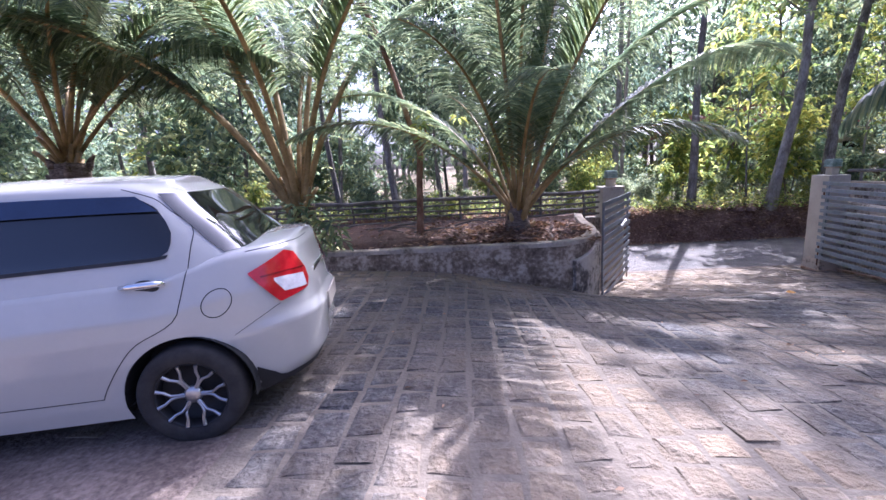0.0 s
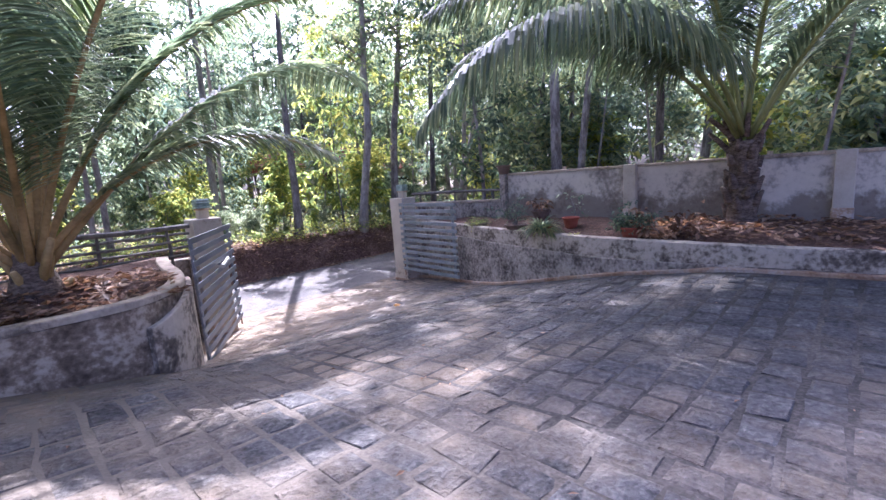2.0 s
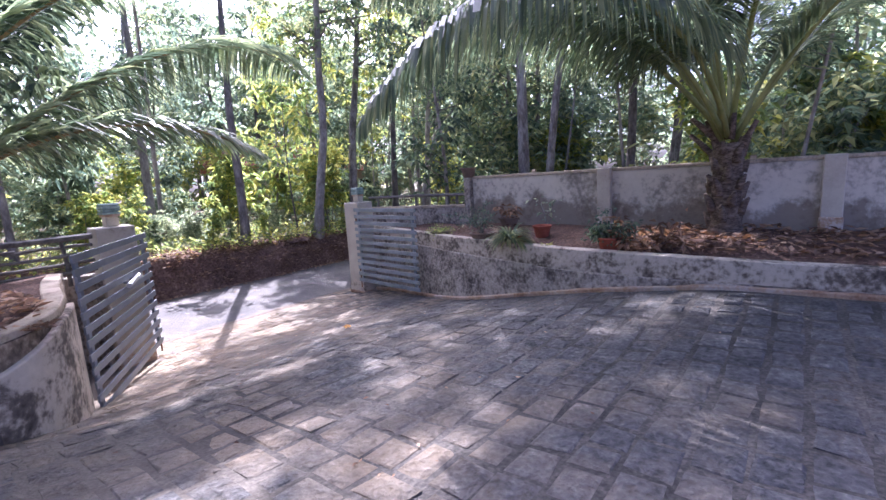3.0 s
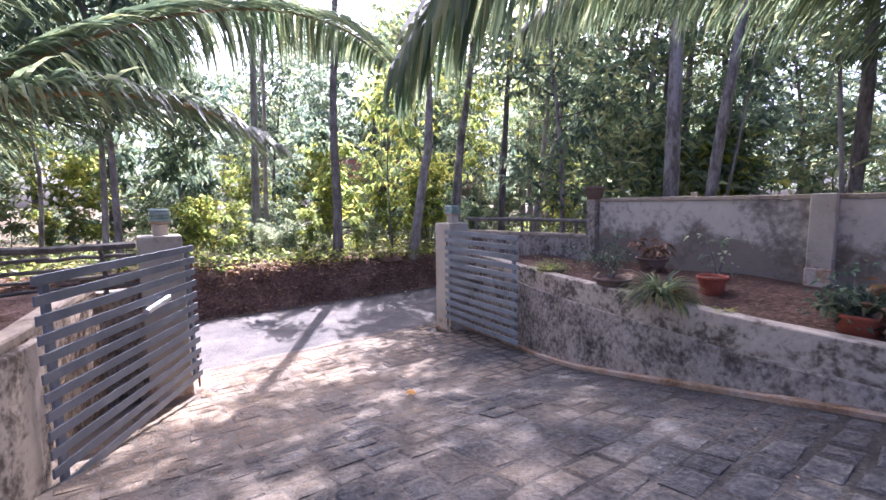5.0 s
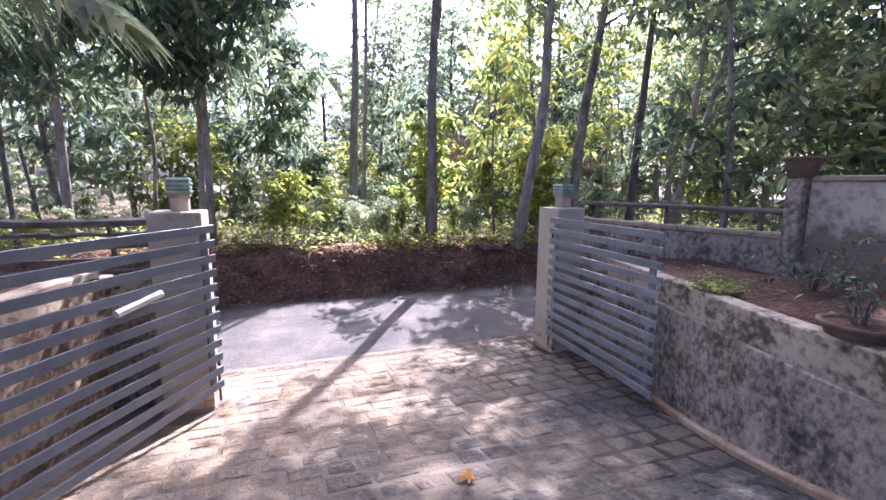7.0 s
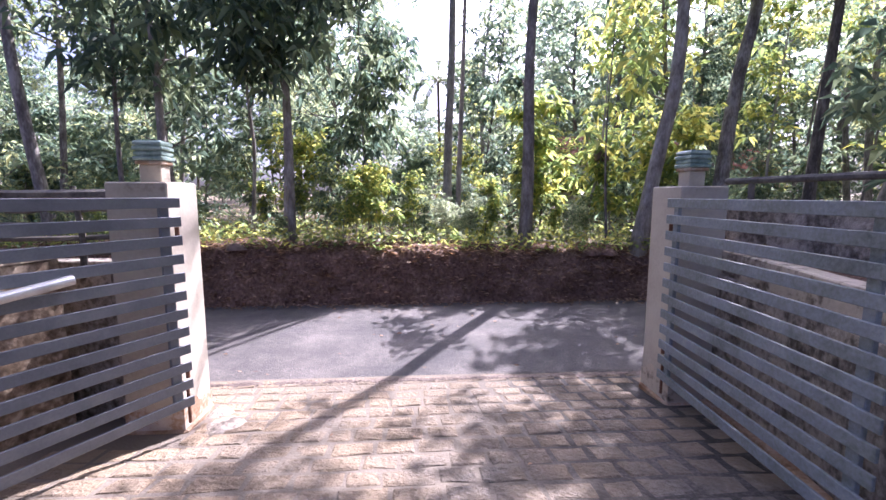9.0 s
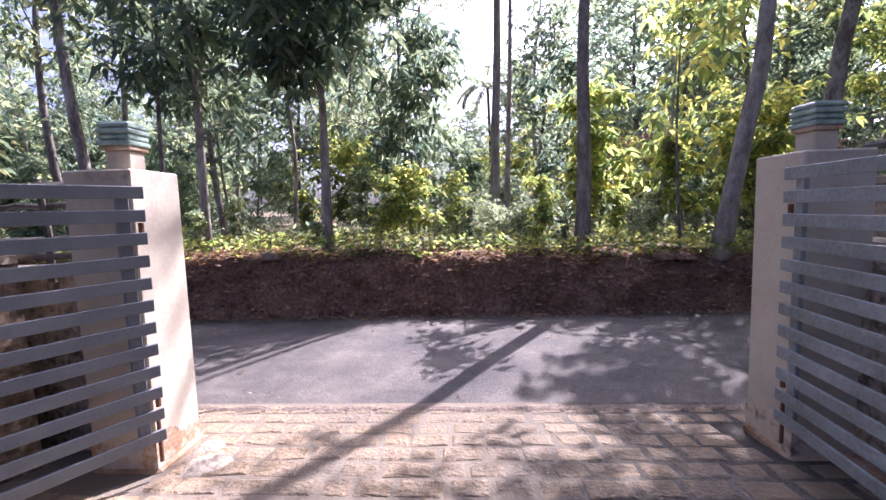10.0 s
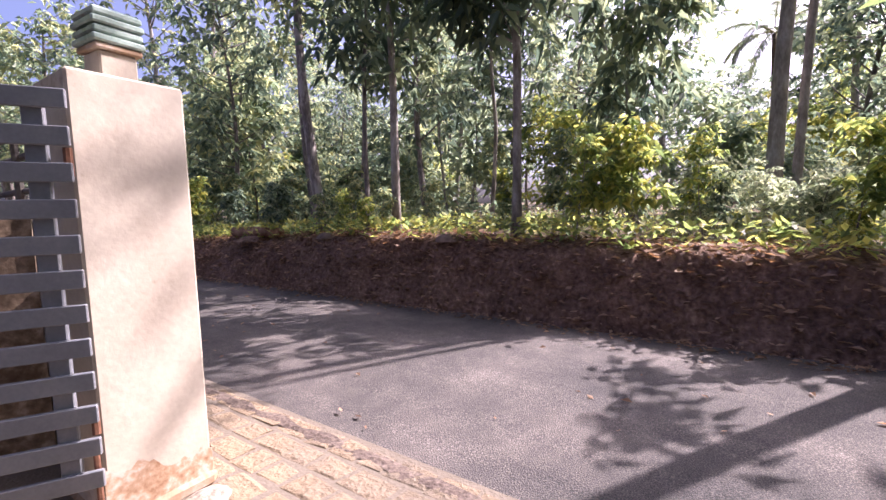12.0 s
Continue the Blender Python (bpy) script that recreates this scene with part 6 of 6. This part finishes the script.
tagged(part("fallen_leaf", dry, LEAF_YELLOW, at=pose(5.89, 6.74, G(5.89, 6.74) + 0.012)), "curled yellow fallen leaf on the paving", "leaf")
log_g = Geo().tube([(0, 0, 0), (0.9, 0.05, 0.02), (1.9, 0.02, 0.0)], [0.13, 0.12, 0.11], 12)
tagged(part("log", log_g, BARK_TAN, at=pose(-4.5, 14.82, bank_top(-4) + 0.17), smooth=True), "tan felled log lying on the bank", "log")
for k in range(7):
    q = random.Random(40 + k)
    x, y = q.uniform(-2.5, 0.4), q.uniform(7.6, 8.9)
    g = Geo().tube([(0, 0, 0.03), (0.5, q.uniform(-0.1, 0.1), 0.05 + 0.1 * q.random()), (1.1, q.uniform(-0.2, 0.2), 0.03)], [0.018, 0.015, 0.008], 6)
    tagged(part("stick", g, BAMBOO, at=pose(x, y, left_z(x, y), 0, 0, q.uniform(-30, 40))), "dry brown stick lying on the soil", "stick", "sticks on the bed")

# ---- distant house ----
def far_house(x, y, z, turn):
    t = thing("house", pose(x, y, z, 0, 0, turn), "distant pale plastered house with red tiled roof", "house")
    cream = surf("cream_wall", [(0.3, (0.55, 0.48, 0.36)), (0.7, (0.72, 0.66, 0.54))], 0.7, 0.9, 0.1, 10)
    tile = surf("red_tiles", [(0.3, (0.28, 0.10, 0.06)), (0.7, (0.45, 0.2, 0.13))], 2, 0.85, 0.4, 12, stretch=(4, 1, 1))
    part("wall", Geo().box((0, 0, 1.6), (8, 6, 3.2), ch=0.03), cream, t)
    g = Geo()
    g.add([(-4.6, -3.6, 3.1), (4.6, -3.6, 3.1), (4.6, 0, 4.9), (-4.6, 0, 4.9), (4.6, 3.6, 3.1), (-4.6, 3.6, 3.1), (-4.6, -3.6, 3.2), (4.6, -3.6, 3.2), (4.6, 0, 5.0), (-4.6, 0, 5.0), (4.6, 3.6, 3.2), (-4.6, 3.6, 3.2)],
          [(6, 7, 8, 9), (9, 8, 10, 11), (0, 3, 2, 1), (3, 5, 4, 2), (0, 1, 7, 6), (4, 5, 11, 10), (0, 6, 9, 3), (3, 9, 11, 5), (1, 2, 8, 7), (2, 4, 10, 8)])
    part("roof", g, tile, t, "red tiled pitched roof")
    for wx in (-2.6, 0.2, 2.7):
        w = part("window", Geo().box((wx, -3.02, 1.7), (1.1, 0.08, 1.2)), GLASS, t, "dark window")
        part("frame", Geo().box((wx, -3.03, 1.04), (1.3, 0.14, 0.08)), cream, w)
    return t


far_house(19.5, 33.0, -0.3, -20)
far_house(31.0, 40.0, -0.5, -35)

# ---- paving ----
pr = random.Random(21)


def drive_limits(y):
    if y < 5.72:
        left = -0.95 if y < 1.7 else -4.3
    else:
        pts = [p for p in LEFT_LINE if p.x > 1.9 and p.y > 5.8]
        left = float(np.interp(y, [p.y for p in pts], [p.x for p in pts])) + 0.15
    rp = sorted([(p.y, p.x) for p in RIGHT_LINE])
    if 8.95 < y < 9.72:
        left = 3.97
    elif y >= 9.72:
        left = 2.4
    return left, float(np.interp(y, [p[0] for p in rp], [p[1] for p in rp])) - 0.13


def paver_shape(w, d, q):
    """A rough-hewn block top about its centre: worn arrises, corners askew, crown uneven."""
    def corner(sx, sy, inset, z):
        return (sx * (w / 2 - inset) + q.uniform(-0.018, 0.018), sy * (d / 2 - inset) + q.uniform(-0.018, 0.018), z)
    cs = ((-1, -1), (1, -1), (1, 1), (-1, 1))
    low = [corner(a, b, 0.008, -0.035) for a, b in cs]
    mid = [corner(a, b, 0.017, -0.004 + q.uniform(-0.003, 0.003)) for a, b in cs]
    top = [corner(a, b, 0.038, 0.004 + q.uniform(-0.005, 0.005)) for a, b in cs]
    V = low + mid + top + [(q.uniform(-0.05, 0.05), q.uniform(-0.04, 0.04), 0.008 + q.uniform(-0.007, 0.007))]
    F = [(i, (i + 1) % 4, 4 + (i + 1) % 4, 4 + i) for i in range(4)] + [(4 + i, 4 + (i + 1) % 4, 8 + (i + 1) % 4, 8 + i) for i in range(4)] + [(8 + i, 8 + (i + 1) % 4, 12) for i in range(4)]
    return V, F


def paver_spots():
    out = []
    D, W = 0.24, 0.31
    y = 4.8                                   # courses along x towards the gate
    while y < 10.4:
        lo, hi = drive_limits(y + D / 2)
        x = lo - pr.uniform(0, W)
        while x < hi:
            w = W * pr.uniform(0.72, 1.22)
            a, b = max(x, lo), min(x + w, hi)
            if b - a > 0.09 and not (b > 8.44 and 9.2 < y < 9.95):
                out.append(((a + b) / 2, y + D / 2, b - a, D, 0))
            x += w
        y += D
    y = 4.8 - D                               # the same bond on the eastern half
    while y > -3.0:
        lo, hi = 3.2, drive_limits(y + D / 2)[1]
        x = lo
        while x < hi:
            w = W * pr.uniform(0.72, 1.22)
            b = min(x + w, hi)
            if b - x > 0.09:
                out.append(((x + b) / 2, y + D / 2, b - x, D, 0))
            x += w
        y -= D
    x = 3.2 - D                               # courses along y by the parked car
    while x > -4.3:
        y = -3.0 + pr.uniform(0, W)
        while y < 5.74:
            w = W * pr.uniform(0.72, 1.22)
            top = min(y + w, 4.8) if x > 2.25 else min(y + w, 5.7)
            if y < 4.8 < y + w and x <= 2.25:
                top = 4.8
            if top - y > 0.09 and x > drive_limits((y + top) / 2)[0] and not (y >= 4.79):
                out.append((x + D / 2, (y + top) / 2, D, top - y, 0))
            y = max(top, y + 0.05)
            if y >= 4.79:
                break
        x -= D
    return out


spots = paver_spots()
joined = Geo()
singles = []
for x, y, w, d, _ in spots:
    gap = 0.03 * min(1, max(0, 1 - (drive_limits(y)[1] - x - 0.5) / 1.2))
    w, d = w - gap, d - gap * 0.8
    if 4.0 < x < 8.4 and 5.6 < y < 10.4 and len(singles) < 298:
        singles.append((x, y, w, d))
        continue
    V, F = paver_shape(w, d, pr)
    lift = pr.uniform(-0.004, 0.004)
    joined.add([(x + a, y + b, G(x + a, y + b) + c + lift) for a, b, c in V], F)
tagged(part("paving", joined, PAVER_J, drive, "rough grey stone paving blocks"), kind="stuff")
shapes = []
for w in (0.22, 0.26, 0.30, 0.34, 0.38):
    for _ in range(3):
        V, F = paver_shape(w, 0.24, pr)
        me = Geo().add(V, F).mesh("paver")
        me.materials.append(PAVER)
        shapes.append((w, me))
for x, y, w, d in singles:
    fit = [m for ww, m in shapes if abs(ww - w) == min(abs(v - w) for v, _ in shapes)]
    ww = [v for v, m in shapes if m == fit[0]][0]
    gx1 = math.degrees(math.atan2(G(x + 0.1, y) - G(x - 0.1, y), 0.2))
    gy1 = math.degrees(math.atan2(G(x, y + 0.1) - G(x, y - 0.1), 0.2))
    part("paver", pr.choice(fit), PAVER, drive, at=pose(x, y, G(x, y) + pr.uniform(-0.004, 0.004), gy1 + pr.uniform(-0.8, 0.8), -gx1 + pr.uniform(-0.8, 0.8), pr.uniform(-3, 3)) @ Matrix.Diagonal((w / ww, 1, 1, 1)))
